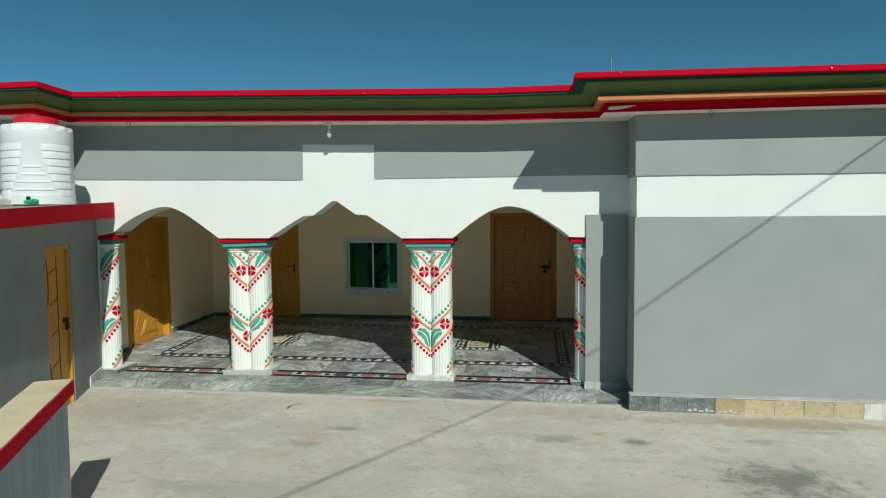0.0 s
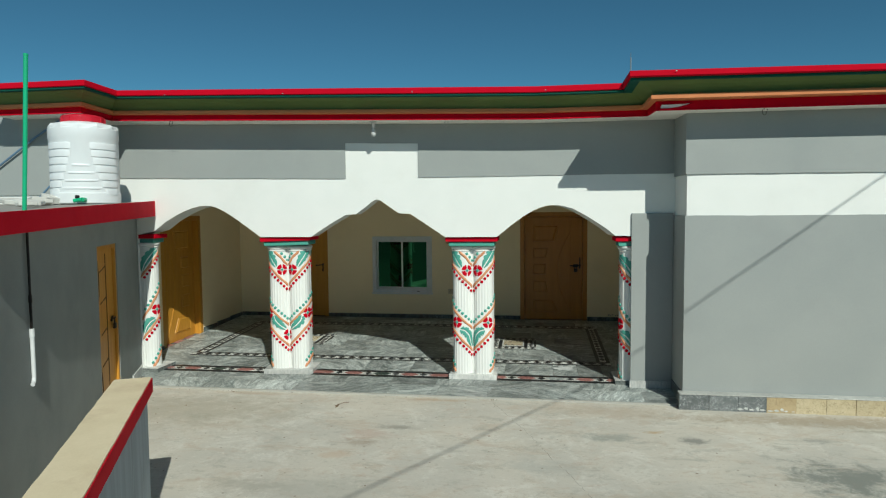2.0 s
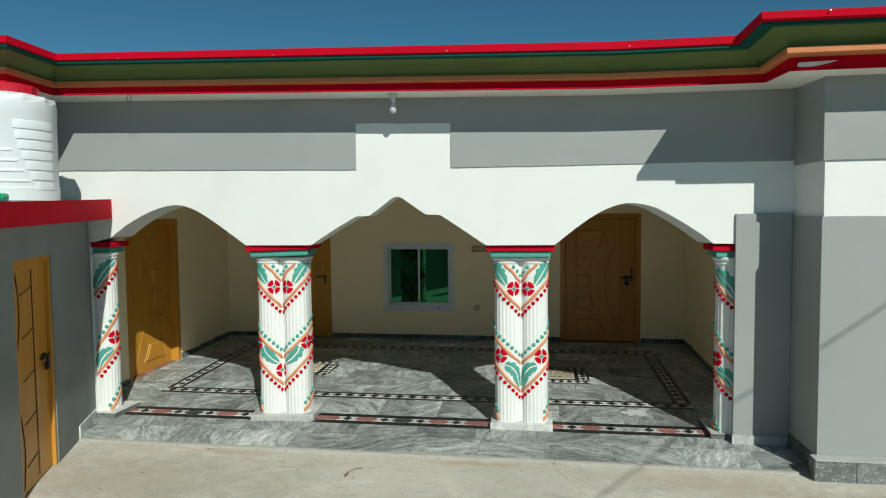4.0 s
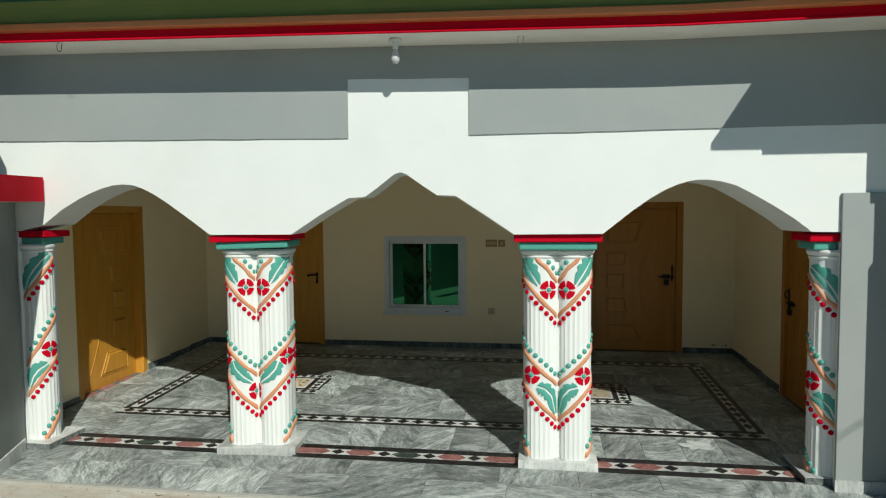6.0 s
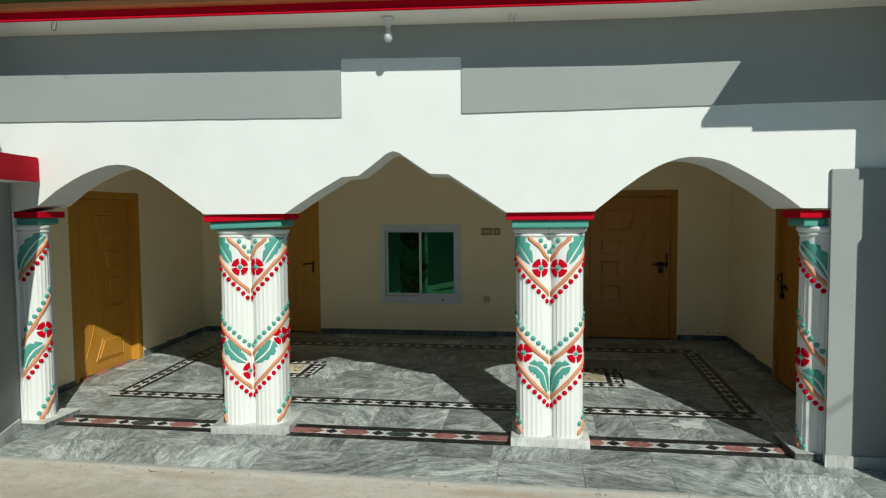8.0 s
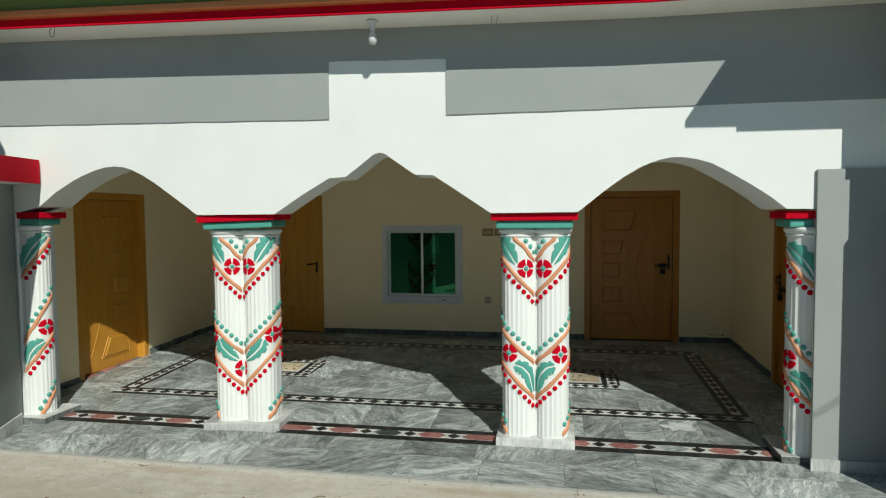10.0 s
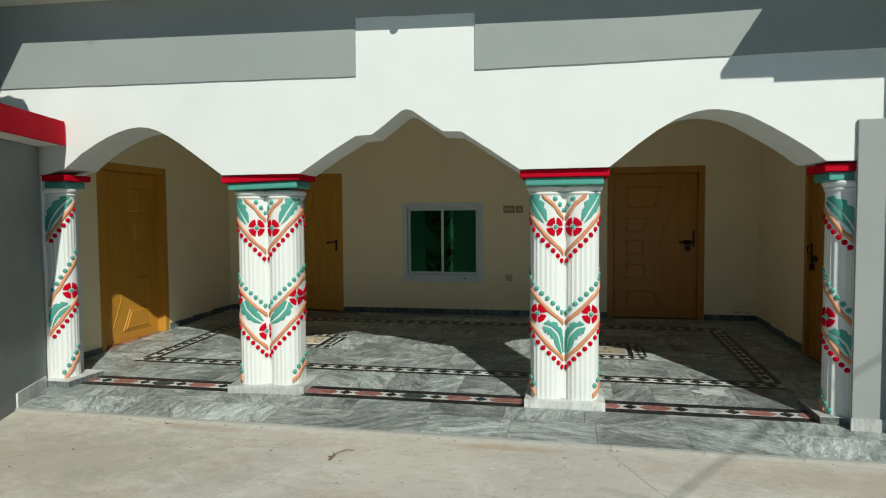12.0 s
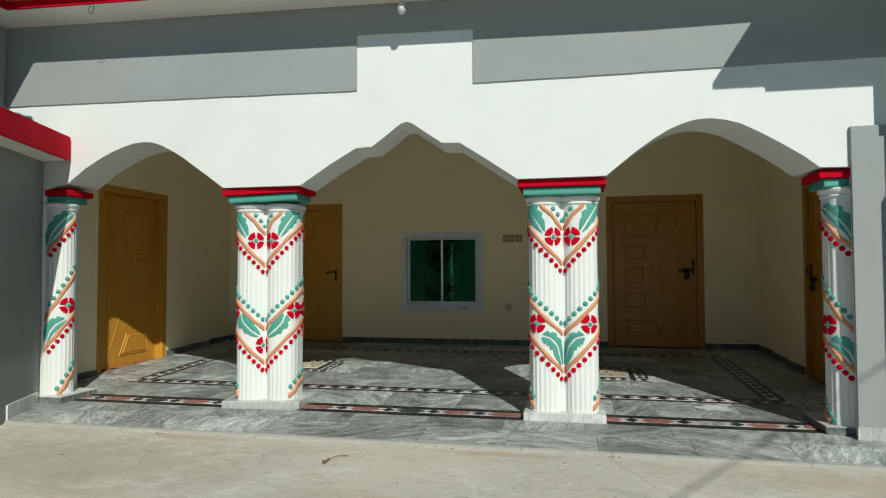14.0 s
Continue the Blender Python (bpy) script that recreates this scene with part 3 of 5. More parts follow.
# dark rooms behind the doors and the window
structure("wall_inner", wall_with_holes("x", ROOM_L - 0.25, ROOM_R + 0.25, 0.0, 3.45, 15.6, 15.8, []), CREAM, "plain wall of the rooms behind", "wall")
for k, xx in enumerate((ROOM_L - 0.25, -4.3, -1.6, ROOM_R + 0.05)):
    structure("wall_partition_%d" % (k + 1), box(xx, xx + 0.2, BACK + 0.201, 15.599, 0, 3.45), CREAM, "plain partition between the rooms behind", "wall")
structure("ceiling_rooms", box(ROOM_L - 0.25, ROOM_R + 0.25, BACK + 0.301, 15.8, 3.451, 3.6), SOFFIT, "whitewashed ceiling of the rooms behind", "ceiling")

# right wing
structure("wall_wing", box(WING_X + 0.02, 11.0, WING_Y + 0.02, FRONT + 0.3, 0, 3.7), WHITE, "white band of the projecting wing", "wall")
wing_side = box(WING_X, WING_X + 0.0199, WING_Y + 0.0201, FRONT - 0.0201, 0.0, 2.258)
box(WING_X, WING_X + 0.0199, WING_Y + 0.0201, FRONT - 0.0201, 2.738, 3.7, 0, wing_side)
structure("wall_wing_side", wing_side, GREY, "grey coat on the side of the projecting wing", "wall")
structure("wall_wing_lower", prism([(WING_X, 0.0), (11.0, 0.0)] + wavy(11.0, 2.258, WING_X, 2.258, 4), WING_Y, WING_Y + 0.02), GREY, "broad grey painted lower wall of the projecting wing", "wall")
structure("wall_wing_upper", prism(wavy(WING_X, 2.738, 11.0, 2.718, 5) + [(11.0, 3.7), (WING_X, 3.7)], WING_Y, WING_Y + 0.02), GREY, "grey painted upper wall of the projecting wing", "wall")
# unseen wall added beyond the wing to cut low sky light on the annex
structure("wall_sky_block_east", box(7.6, 7.85, -8.0, WING_Y - 0.13, 0, 3.3), GREY, "unseen grey wall added to cut sky light on the annex", "wall")
# unseen wall added behind the camera; its height sets how much sky light enters
structure("wall_sky_block_south", box(-14.0, 7.599, -7.75, -7.5, 0, 2.4), GREY, "unseen grey wall added to cut low sky light from behind", "wall")
# left wing, behind the water tank
structure("wall_left_wing", box(-14.0, LEFT_X - 0.02, LEFT_WING_Y + 0.02, FRONT + 0.3, 0, 3.7), WHITE, "white band of the wing behind the tank", "wall")
structure("wall_left_wing_upper", box(-14.0, LEFT_X, LEFT_WING_Y, LEFT_WING_Y + 0.02, 2.60, 3.7, 0.004), GREY, "grey painted wall of the wing behind the tank", "wall")
structure("wall_left_wing_side", box(LEFT_X - 0.0199, LEFT_X, LEFT_WING_Y + 0.0201, FRONT - 0.0201, 2.80, 3.7), GREY, "grey painted side of the wing behind the tank", "wall")
structure("roof", box(-14.0, 11.0, FRONT + 0.02, 16.2, 3.701, 3.78), SLAB_TOP, "flat concrete roof", "roof")

# ---- cornice ----
CORNICE_PATH = [(-7.46, LEFT_WING_Y, 3.63), (LEFT_X, LEFT_WING_Y, 3.63), (LEFT_X, FRONT, 3.61), (-0.47, FRONT, 3.462), (WING_X, FRONT, 3.462), (WING_X, WING_Y, 3.441), (11.0, WING_Y, 3.425)]


def wing_rise(h):
    """The mouldings stand taller over the right wing."""
    return h if h < 0.02 else h + 0.03 if h < 0.13 else 0.16 + (h - 0.13) * 1.1 if h < 0.2625 else 0.306 + (h - 0.263) * 0.86


def wing_end(h):
    """They grow lower again towards the wing's far end."""
    return h if h < 0.02 else h + 0.02 if h < 0.13 else 0.15 + (h - 0.13) * 0.45 if h < 0.2625 else 0.21 + (h - 0.263) * 0.86


def sweep(profile, wing=1.0, side=1.0):
    """Runs an outline of (distance from the wall, height) along the eaves, mitred at the corners; wing and side scale its reach over the right wing's front and side."""
    bm = bmesh.new()
    flat = [Vector((x, y)) for x, y, _ in CORNICE_PATH]
    dirs = [(b - a).normalized() for a, b in zip(flat, flat[1:])]
    norms = [Vector((d.y, -d.x)) for d in dirs]
    reach = [1.0] * (len(dirs) - 2) + [side, wing]
    rings = []
    for i, (x, y, z) in enumerate(CORNICE_PATH):
        k, m = max(i - 1, 0), min(i, len(dirs) - 1)
        if k == m or abs(norms[k].dot(norms[m])) > 0.99:
            off = norms[m] * reach[m]
        else:
            off = norms[k] * reach[k] + norms[m] * reach[m]
        tall = i >= len(CORNICE_PATH) - 2
        rings.append([bm.verts.new((x + off.x * d, y + off.y * d, z + (h if not tall else wing_end(h) if i == len(CORNICE_PATH) - 1 else wing_rise(h)))) for d, h in profile])
    k = len(profile)
    for a, b in zip(rings, rings[1:]):
        for i in range(k):
            bm.faces.new((a[i], a[(i + 1) % k], b[(i + 1) % k], b[i]))
    bm.faces.new(rings[0][::-1])
    bm.faces.new(rings[-1])
    bmesh.ops.recalc_face_normals(bm, faces=bm.faces)
    return bm


cornice = thing("cornice", (0, 0, 0), "stepped concrete roof cornice painted red, dark teal, olive and orange", "cornice")
part("soffit", sweep([(-0.01, -0.004), (0.39, -0.004), (0.39, 0.03), (-0.01, 0.03)], 0.78), SOFFIT, cornice, "whitewashed soffit with patchy stains")
part("lip", sweep([(0.391, -0.012), (0.406, -0.012), (0.409, -0.009), (0.409, -0.003), (0.404, 0.004), (0.399, 0.012), (0.397, 0.063), (0.27, 0.063), (0.27, 0.031), (0.391, 0.031)], 0.78), RED, cornice, "crimson lower lip")
part("orange_band", sweep([(0.27, 0.064), (0.466, 0.064), (0.472, 0.068), (0.474, 0.108), (0.468, 0.115), (0.27, 0.115)], 0.98), BRICK_ORANGE, cornice, "orange moulding")
part("cove", sweep([(0.27, 0.116), (0.44, 0.116), (0.446, 0.133), (0.46, 0.153), (0.485, 0.174), (0.54, 0.207), (0.61, 0.235), (0.27, 0.235)], 0.92), OLIVE, cornice, "olive green cove")
part("teal_band", sweep([(0.27, 0.236), (0.672, 0.236), (0.68, 0.241), (0.68, 0.262), (0.27, 0.262)], 0.88, 1.045), DTEAL, cornice, "dark teal moulding")
part("crown", sweep([(0.02, 0.263), (0.69, 0.263), (0.70, 0.27), (0.70, 0.331), (0.685, 0.338), (0.02, 0.338)], 0.945, 1.045), RED, cornice, "crimson crowning band")
for sx in (-5.2, -3.6, -1.95, -0.35):
    part("stud", box(sx - 0.007, sx + 0.007, FRONT - 0.703, FRONT - 0.695, 3.745 + lift(sx), 3.757 + lift(sx), 0.002), STEEL, cornice, "small bare fixing stud")
for sx in (1.0, 3.05, 4.9):
    part("stud", box(sx - 0.007, sx + 0.007, WING_Y - 0.683, WING_Y - 0.675, 3.78 - 0.018 * (sx - 1), 3.792 - 0.018 * (sx - 1), 0.002), STEEL, cornice, "small white fixing stud")
def corner_gap(x0, x1, y, z):
    """A lens of bare whitewash left between the mouldings at a wing's corner, with the lip bending round below it."""
    n = 12
    low = [(x0 + (x1 - x0) * k / n, z + 0.014 * (k / n) - 0.040 * math.sin(math.pi * (0.30 + 0.70 * k / n))) for k in range(n + 1)]
    part("corner_patch", prism(low + [(x1, z + 0.02), (x0 + 0.02, z + 0.012)], y - 0.004, y), SOFFIT, cornice, "bare whitewashed gap in the mouldings")
    part("corner_lip", tube([(x, y - 0.004, h) for x, h in low], 0.011, 8), RED, cornice, "crimson lip bending round the corner")


corner_gap(0.90, 1.24, WING_Y - 0.326, 3.478)
part("core", sweep([(0.0, 0.032), (0.269, 0.032), (0.269, 0.262), (0.0, 0.262)]), SOFFIT, cornice)

# ---- annex with the flat roof slab, standing askew to the veranda ----
WALL_P, WALL_S = Vector((-6.18, 8.5)), -0.43
EDGE_P, EDGE_S = Vector((-5.83, 8.375)), -0.40


def annex_at(y, out=0.0):
    """A point on the annex wall's face at y, moved out of it by some metres."""
    n = Vector((1.0, -WALL_S)).normalized()
    return Vector((WALL_P.x + WALL_S * (y - WALL_P.y), y)) + n * out


def edge_at(y):
    return Vector((EDGE_P.x + EDGE_S * (y - EDGE_P.y), y))


def slab_top(x, y):
    return 2.515 - 0.034 * (8.387 - y)


def slab_low(x, y):
    return 2.302 - 0.021 * (8.387 - y)


ANNEX_DOOR = (6.40, 7.20, 1.975)


def annex_wall():
    """The annex wall with its door opening, 0.2 m thick."""
    bm = bmesh.new()
    ys = [-1.0, ANNEX_DOOR[0], ANNEX_DOOR[1], 8.36]
    for y0, y1, z0 in ((ys[0], ys[1], 0.0), (ys[1], ys[2], ANNEX_DOOR[2]), (ys[2], ys[3], 0.0)):
        a, b, c, d = annex_at(y0), annex_at(y1), annex_at(y1, -0.2), annex_at(y0, -0.2)
        slab([a, b, c, d], z0, lambda x, y: slab_low(x, y) - 0.007, bm)
    return bm


structure("wall_annex", annex_wall(), GREY_ANNEX_SHADED, "grey painted wall of the low annex, shade put into its colour", "wall")
SLAB_END = edge_at(3.80)          # the roof's overhang stops here and returns to the wall
SLAB_FOOT = annex_at(3.42)
structure("roof_annex", slab([annex_at(-1.0), SLAB_FOOT + Vector((0, 0.04)), SLAB_END + Vector((-0.04, 0.04)), edge_at(8.36) - Vector((0.04, 0)), Vector((LEFT_X - 0.05, 8.36)), Vector((LEFT_X - 0.05, LEFT_WING_Y - 0.01)), Vector((-9.5, LEFT_WING_Y - 0.01)), Vector((-9.5, -1.0))], slab_low, lambda x, y: slab_top(x, y) - 0.012), SLAB_TOP, "flat concrete roof slab of the annex", "roof")
structure("trim_annex", slab([SLAB_FOOT, SLAB_END, edge_at(8.36), edge_at(8.36) - Vector((0.039, 0)), SLAB_END + Vector((-0.039, 0.039)), SLAB_FOOT + Vector((0, 0.039))], lambda x, y: slab_low(x, y) - 0.004, slab_top), RED, "crimson painted edge of the annex roof slab", "trim")
structure("soffit_annex", slab([SLAB_FOOT + Vector((0.002, 0.05)), SLAB_END + Vector((-0.045, 0.045)), edge_at(8.36) - Vector((0.045, 0)), annex_at(8.355, 0.001)], lambda x, y: slab_low(x, y) - 0.006, lambda x, y: slab_low(x, y) - 0.0005), SOFFIT, "whitewashed underside of the annex roof overhang", "ceiling")
structure("wall_annex_back", slab([annex_at(-1.0, -2.6), annex_at(7.6, -2.6), annex_at(7.6, -2.8), annex_at(-1.0, -2.8)], 0, lambda x, y: slab_low(x, y) - 0.001), GREY, "plain far wall of the annex", "wall")

# ---- parapet ----
PAR_D = Vector((0.435, -0.90)).normalized()
PAR_N = Vector((-PAR_D.y, PAR_D.x))
PAR_B = Vector((-3.215, 4.225))


def parapet_at(along, across):
    return PAR_B + PAR_D * along - PAR_N * across


def rough_run(across, start, seed, step=0.09, much=0.004):
    """A worn edge along the parapet."""
    rnd = random.Random(seed)
    n = int((6.0 - start) / step)
    return [parapet_at(start + (6.0 - start) * k / n, across + (rnd.uniform(-much, much) if 0 < k < n else 0.0)) for k in range(n + 1)]


parapet = thing("parapet", (0, 0, 0), "low stained whitewashed parapet wall with cream coping and crimson edge", "parapet")
part("wall", slab([parapet_at(0.075, 0.03), parapet_at(6.0, 0.03), parapet_at(6.0, 0.215), parapet_at(0.075, 0.215)], 0.0, 1.049), STREAKED, parapet, "whitewashed wall with dark run-off streaks")
part("coping_edge", slab(rough_run(0.0, 0.0, 3, much=0.0012) + [parapet_at(6.0, 0.028), parapet_at(0.03, 0.028), parapet_at(0.03, 0.2), parapet_at(0.0, 0.2)], 1.05, 1.148), RED, parapet, "crimson painted edge")
part("coping", slab(rough_run(0.006, 0.004, 4, much=0.0018) + rough_run(0.25, 0.004, 5, much=0.0025)[::-1], 1.1485, 1.158), COPING, parapet, "cream rendered coping top")
part("coping_core", slab([parapet_at(0.032, 0.03), parapet_at(6.0, 0.03), parapet_at(6.0, 0.23), parapet_at(0.032, 0.23)], 1.05, 1.1484), COPING, parapet)

# ---- veranda floor bed ----
PORCH_Y = 7.755
porch = [(annex_at(PORCH_Y).x - 0.02, PORCH_Y + 0.012), (WING_X + 0.25, PORCH_Y + 0.012), (WING_X + 0.25, BACK + 0.19), (ROOM_L - 0.19, BACK + 0.19), (ROOM_L - 0.19, 8.45), (annex_at(8.2).x, 8.2)]
structure("floor", slab(porch, -0.05, lambda x, y: floor_z(y) - 0.014), MORTAR, "mortar bed under the marble veranda floor", "floor")


# ---- doors ----
def door(name, width, height, label, wood, mirrored=False, handle=True, depth=0.09, inset=0.028, carved=False):
    """A framed timber door in the plane y = 0, from x = 0 to width, with carved panels and a curved inlay line."""
    d = thing(name, (0, 0, 0), label, "door")
    fr = 0.05 if carved else 0.085
    for nm, b in (("frame_post", box(0, fr, -0.012, depth, 0, height, 0.006)), ("frame_post", box(width - fr, width, -0.012, depth, 0, height, 0.006)),
                  ("frame_head", box(fr + 0.001, width - fr - 0.001, -0.012, depth, height - fr, height, 0.006))):
        part(nm, b, wood, d)
    x0, x1, top = fr + 0.004, width - fr - 0.004, height - fr - 0.004
    leaf = part("leaf", box(x0, x1, inset, inset + 0.038, 0.012, top, 0.004), wood, d)
    w = x1 - x0

    def px(u):
        return x1 - u * w if mirrored else x0 + u * w

    def raised(points):
        """A raised and fielded panel over an outline in door coordinates."""
        bm = bmesh.new()
        cx, cz = sum(p[0] for p in points) / len(points), sum(p[1] for p in points) / len(points)
        rings = []
        for grow, y in ((1.0, inset - 0.0005), (0.985, inset - 0.009), (0.93, inset - 0.009), (0.90, inset - 0.004), (0.86, inset - 0.004), (0.78, inset - 0.016)):
            rings.append([bm.verts.new((px(cx + (u - cx) * grow), y, (cz + (v - cz) * grow) * top)) for u, v in points])
        for a, b in zip(rings, rings[1:]):
            for i in range(len(a)):
                j = (i + 1) % len(a)
                bm.faces.new((a[i], a[j], b[j], b[i]))
        bm.faces.new(rings[-1])
        bm.faces.new(rings[0][::-1])
        bmesh.ops.recalc_face_normals(bm, faces=bm.faces)
        return bm

    for pts in () if carved else ([(0.14, 0.60), (0.38, 0.60), (0.42, 0.70), (0.14, 0.70)], [(0.14, 0.44), (0.37, 0.44), (0.38, 0.55), (0.14, 0.55)], [(0.14, 0.27), (0.42, 0.27), (0.38, 0.38), (0.14, 0.38)],
                [(0.14, 0.07), (0.62, 0.07), (0.50, 0.195), (0.14, 0.195)], [(0.14, 0.76), (0.52, 0.76), (0.60, 0.92), (0.14, 0.92)]):
        part("panel", raised(pts), wood, leaf)
    if carved:
        curve = [(px(0.10 + 0.07 * math.sin(3 * math.pi * k / 24)), inset - 0.0005, top * (0.02 + 0.95 * k / 24)) for k in range(25)]
    else:
        curve = [(px(0.785 - 0.225 * math.sin(math.pi * k / 20)), inset - 0.0005, top * (0.09 + 0.76 * k / 20)) for k in range(21)]
    line = 0.56 if carved else 0.795
    part("moulding", tube(curve, 0.007 if carved else 0.006, 6), CARVED if carved else wood, leaf)
    part("moulding", tube([(px(line), inset - 0.0005, 0.05), (px(line), inset - 0.0005, top * 0.5), (px(line), inset - 0.0005, top - 0.05)], 0.007 if carved else 0.005, 6), CARVED if carved else wood, leaf)
    if carved:
        for k in range(5):
            z = top * (0.12 + 0.19 * k)
            part("moulding", tube([(px(0.22), inset - 0.0005, z - 0.02), (px(0.36), inset - 0.0005, z), (px(0.54), inset - 0.0005, z + 0.03)], 0.006, 6), CARVED, leaf)
    if handle == "lever":
        hx, s = px(0.965), 1 if mirrored else -1
        part("lock_plate", box(hx - 0.014, hx + 0.014, inset - 0.010, inset, 0.92, 1.09, 0.004), BLACK_METAL, leaf, "black iron lock plate")
        part("lever", tube([(hx, inset - 0.008, 1.055), (hx, inset - 0.04, 1.058), (hx + s * 0.03, inset - 0.046, 1.058), (hx + s * 0.115, inset - 0.046, 1.05)], 0.011, 8), BLACK_METAL, leaf, "black lever handle")
        part("lever_end", tube([(hx + s * 0.112, inset - 0.046, 1.05), (hx + s * 0.138, inset - 0.046, 1.046)], 0.016, 10), BLACK_METAL, leaf, "rounded lever end")
        part("keyhole_cover", box(hx - 0.017, hx + 0.017, inset - 0.016, inset - 0.0105, 0.93, 0.975, 0.004), BLACK_METAL, leaf, "black keyhole cover")
    elif handle:
        hx = px(0.955)
        small = handle == "bolt"
        s = 1 if mirrored else -1
        bm = box(hx - 0.012, hx + 0.012, inset - 0.012, inset, 1.0, 1.22, 0.004)
        if small:
            bm.free()
        else:
            part("lock_plate", bm, BLACK_METAL, leaf, "black iron lock plate")
            part("handle", tube([(hx, inset - 0.01, 1.19), (hx, inset - 0.045, 1.185), (hx, inset - 0.05, 1.15), (hx, inset - 0.045, 1.12), (hx, inset - 0.01, 1.115)], 0.007, 8), BLACK_METAL, leaf, "black pull handle")
        part("bolt", tube([(hx + s * 0.19, inset - 0.018, 1.06), (hx - s * 0.02, inset - 0.018, 1.06)], 0.011, 8), BLACK_METAL, leaf, "black slide bolt")
        part("bolt_plate", box(hx + s * 0.08 - 0.05, hx + s * 0.08 + 0.05, inset - 0.006, inset, 1.03, 1.09, 0.002), BLACK_METAL, leaf, "black bolt plate")
        part("shackle", tube([(hx + s * 0.08 - 0.02, inset - 0.03, 1.0), (hx + s * 0.08 - 0.018, inset - 0.03, 1.05), (hx + s * 0.08, inset - 0.03, 1.068), (hx + s * 0.08 + 0.018, inset - 0.03, 1.05), (hx + s * 0.08 + 0.02, inset - 0.03, 1.0)], 0.005, 6), BLACK_METAL, leaf)
        part("padlock", box(hx - 0.034 + s * 0.08, hx + 0.034 + s * 0.08, inset - 0.047, inset - 0.016, 0.94, 1.01, 0.009), BLACK_METAL, leaf, "black padlock")
    return d


fz_back = floor_z(BACK)
d = door("door_1", DOOR_R[1] - DOOR_R[0], DOOR_R[3] - fz_back, "closed varnished brown wooden double-width door with carved panels in the rear wall", WOOD_RED)
d.matrix_basis = pose(DOOR_R[0], BACK + 0.012, fz_back)
d = door("door_2", DOOR_B[1] - DOOR_B[0], DOOR_B[3] - fz_back, "closed varnished golden wooden door beside the window", WOOD, handle="lever")
d.matrix_basis = pose(DOOR_B[0], BACK + 0.012, fz_back)
d = door("door_3", DOOR_L[1] - DOOR_L[0], DOOR_L[3] - floor_z(9.6), "closed varnished golden wooden door with raised panels, partly sunlit", WOOD, True, False, 0.17, 0.10)
d.matrix_basis = pose(ROOM_L - 0.012, DOOR_L[0], floor_z(9.6), 0, 0, 90)
d = door("door_4", DOOR_E[1] - DOOR_E[0], DOOR_E[3] - floor_z(9.8), "closed varnished brown wooden door in shade", WOOD_RED, True)
d.matrix_basis = pose(ROOM_R + 0.012, DOOR_E[1], floor_z(9.8), 0, 0, -90)
for ob in [o for o in bpy.data.objects if o.name.startswith("door_")]:
    ob["kind"] = "structure"
ang = math.degrees(math.atan2(1.0, WALL_S))
pa = annex_at(ANNEX_DOOR[0], -0.02)
wlen = (annex_at(ANNEX_DOOR[1]) - annex_at(ANNEX_DOOR[0])).length
d = door("door_5", wlen, ANNEX_DOOR[2], "closed narrow varnished golden wooden door in the annex wall", WOOD, depth=0.17, inset=0.02, carved=True, handle="bolt")
d.matrix_basis = pose(pa.x, pa.y, 0.0, 0, 0, ang)
d["kind"] = "structure"

# ---- window ----
w = thing("window_1", (WIN[0], BACK, WIN[2]), "sliding window with white aluminium frame and green mirrored panes", "window")
w["kind"] = "structure"
ww, wh = WIN[1] - WIN[0], WIN[3] - WIN[2]
for b in (box(0, 0.075, -0.02, 0.08, 0, wh, 0.004), box(ww - 0.075, ww, -0.02, 0.08, 0, wh, 0.004), box(0.076, ww - 0.076, -0.02, 0.08, 0, 0.075, 0.004), box(0.076, ww - 0.076, -0.02, 0.08, wh - 0.075, wh, 0.004)):
    part("window_frame", b, ALU, w)
for x0, x1, y0 in ((0.077, ww / 2 + 0.03, 0.045), (ww / 2 - 0.02, ww - 0.077, 0.012)):
    sash = part("sash", box(x0, x0 + 0.035, y0, y0 + 0.03, 0.077, wh - 0.077, 0.003), ALU, w)
    part("sash_stile", box(x1 - 0.035, x1, y0, y0 + 0.03, 0.077, wh - 0.077, 0.003), ALU, sash)
    part("sash_rail", box(x0 + 0.036, x1 - 0.036, y0, y0 + 0.03, 0.077, 0.112, 0.003), ALU, sash)
    part("sash_rail", box(x0 + 0.036, x1 - 0.036, y0, y0 + 0.03, wh - 0.112, wh - 0.077, 0.003), ALU, sash)
    pane = part("pane", box(x0 + 0.034, x1 - 0.034, y0 + 0.012, y0 + 0.017, 0.11, wh - 0.11), PANE, sash, "green mirrored glass")
    pane.visible_shadow = False
part("window_sill", box(-0.02, ww + 0.02, -0.03, -0.021, -0.03, 0.0, 0.003), ALU, w)
part("latch", box(ww - 0.30, ww - 0.25, -0.032, -0.021, 0.02, 0.034, 0.003), BLACK_METAL, w, "black latch")


# ---- pillars ----
def row_z(v):
    """Heights of the relief, counted in rows of 4.5 mm down from the capital."""
    return 1.905 - 0.004545 * v


# rows at which the winding bands cross a shaft's front, and how many rows they drop for each degree
TWIN_LINES = {"top": (32.5, 0.58), "second": (99.0, 0.547), "third": (228.5, 0.487), "fourth": (292.0, 0.533), "foot": (409.5, 0.5)}
END_LINES = {"second": (101.0, 0.67), "third": (235.0, 0.82), "fourth": (300.0, 0.66), "foot": (437.0, 0.80)}


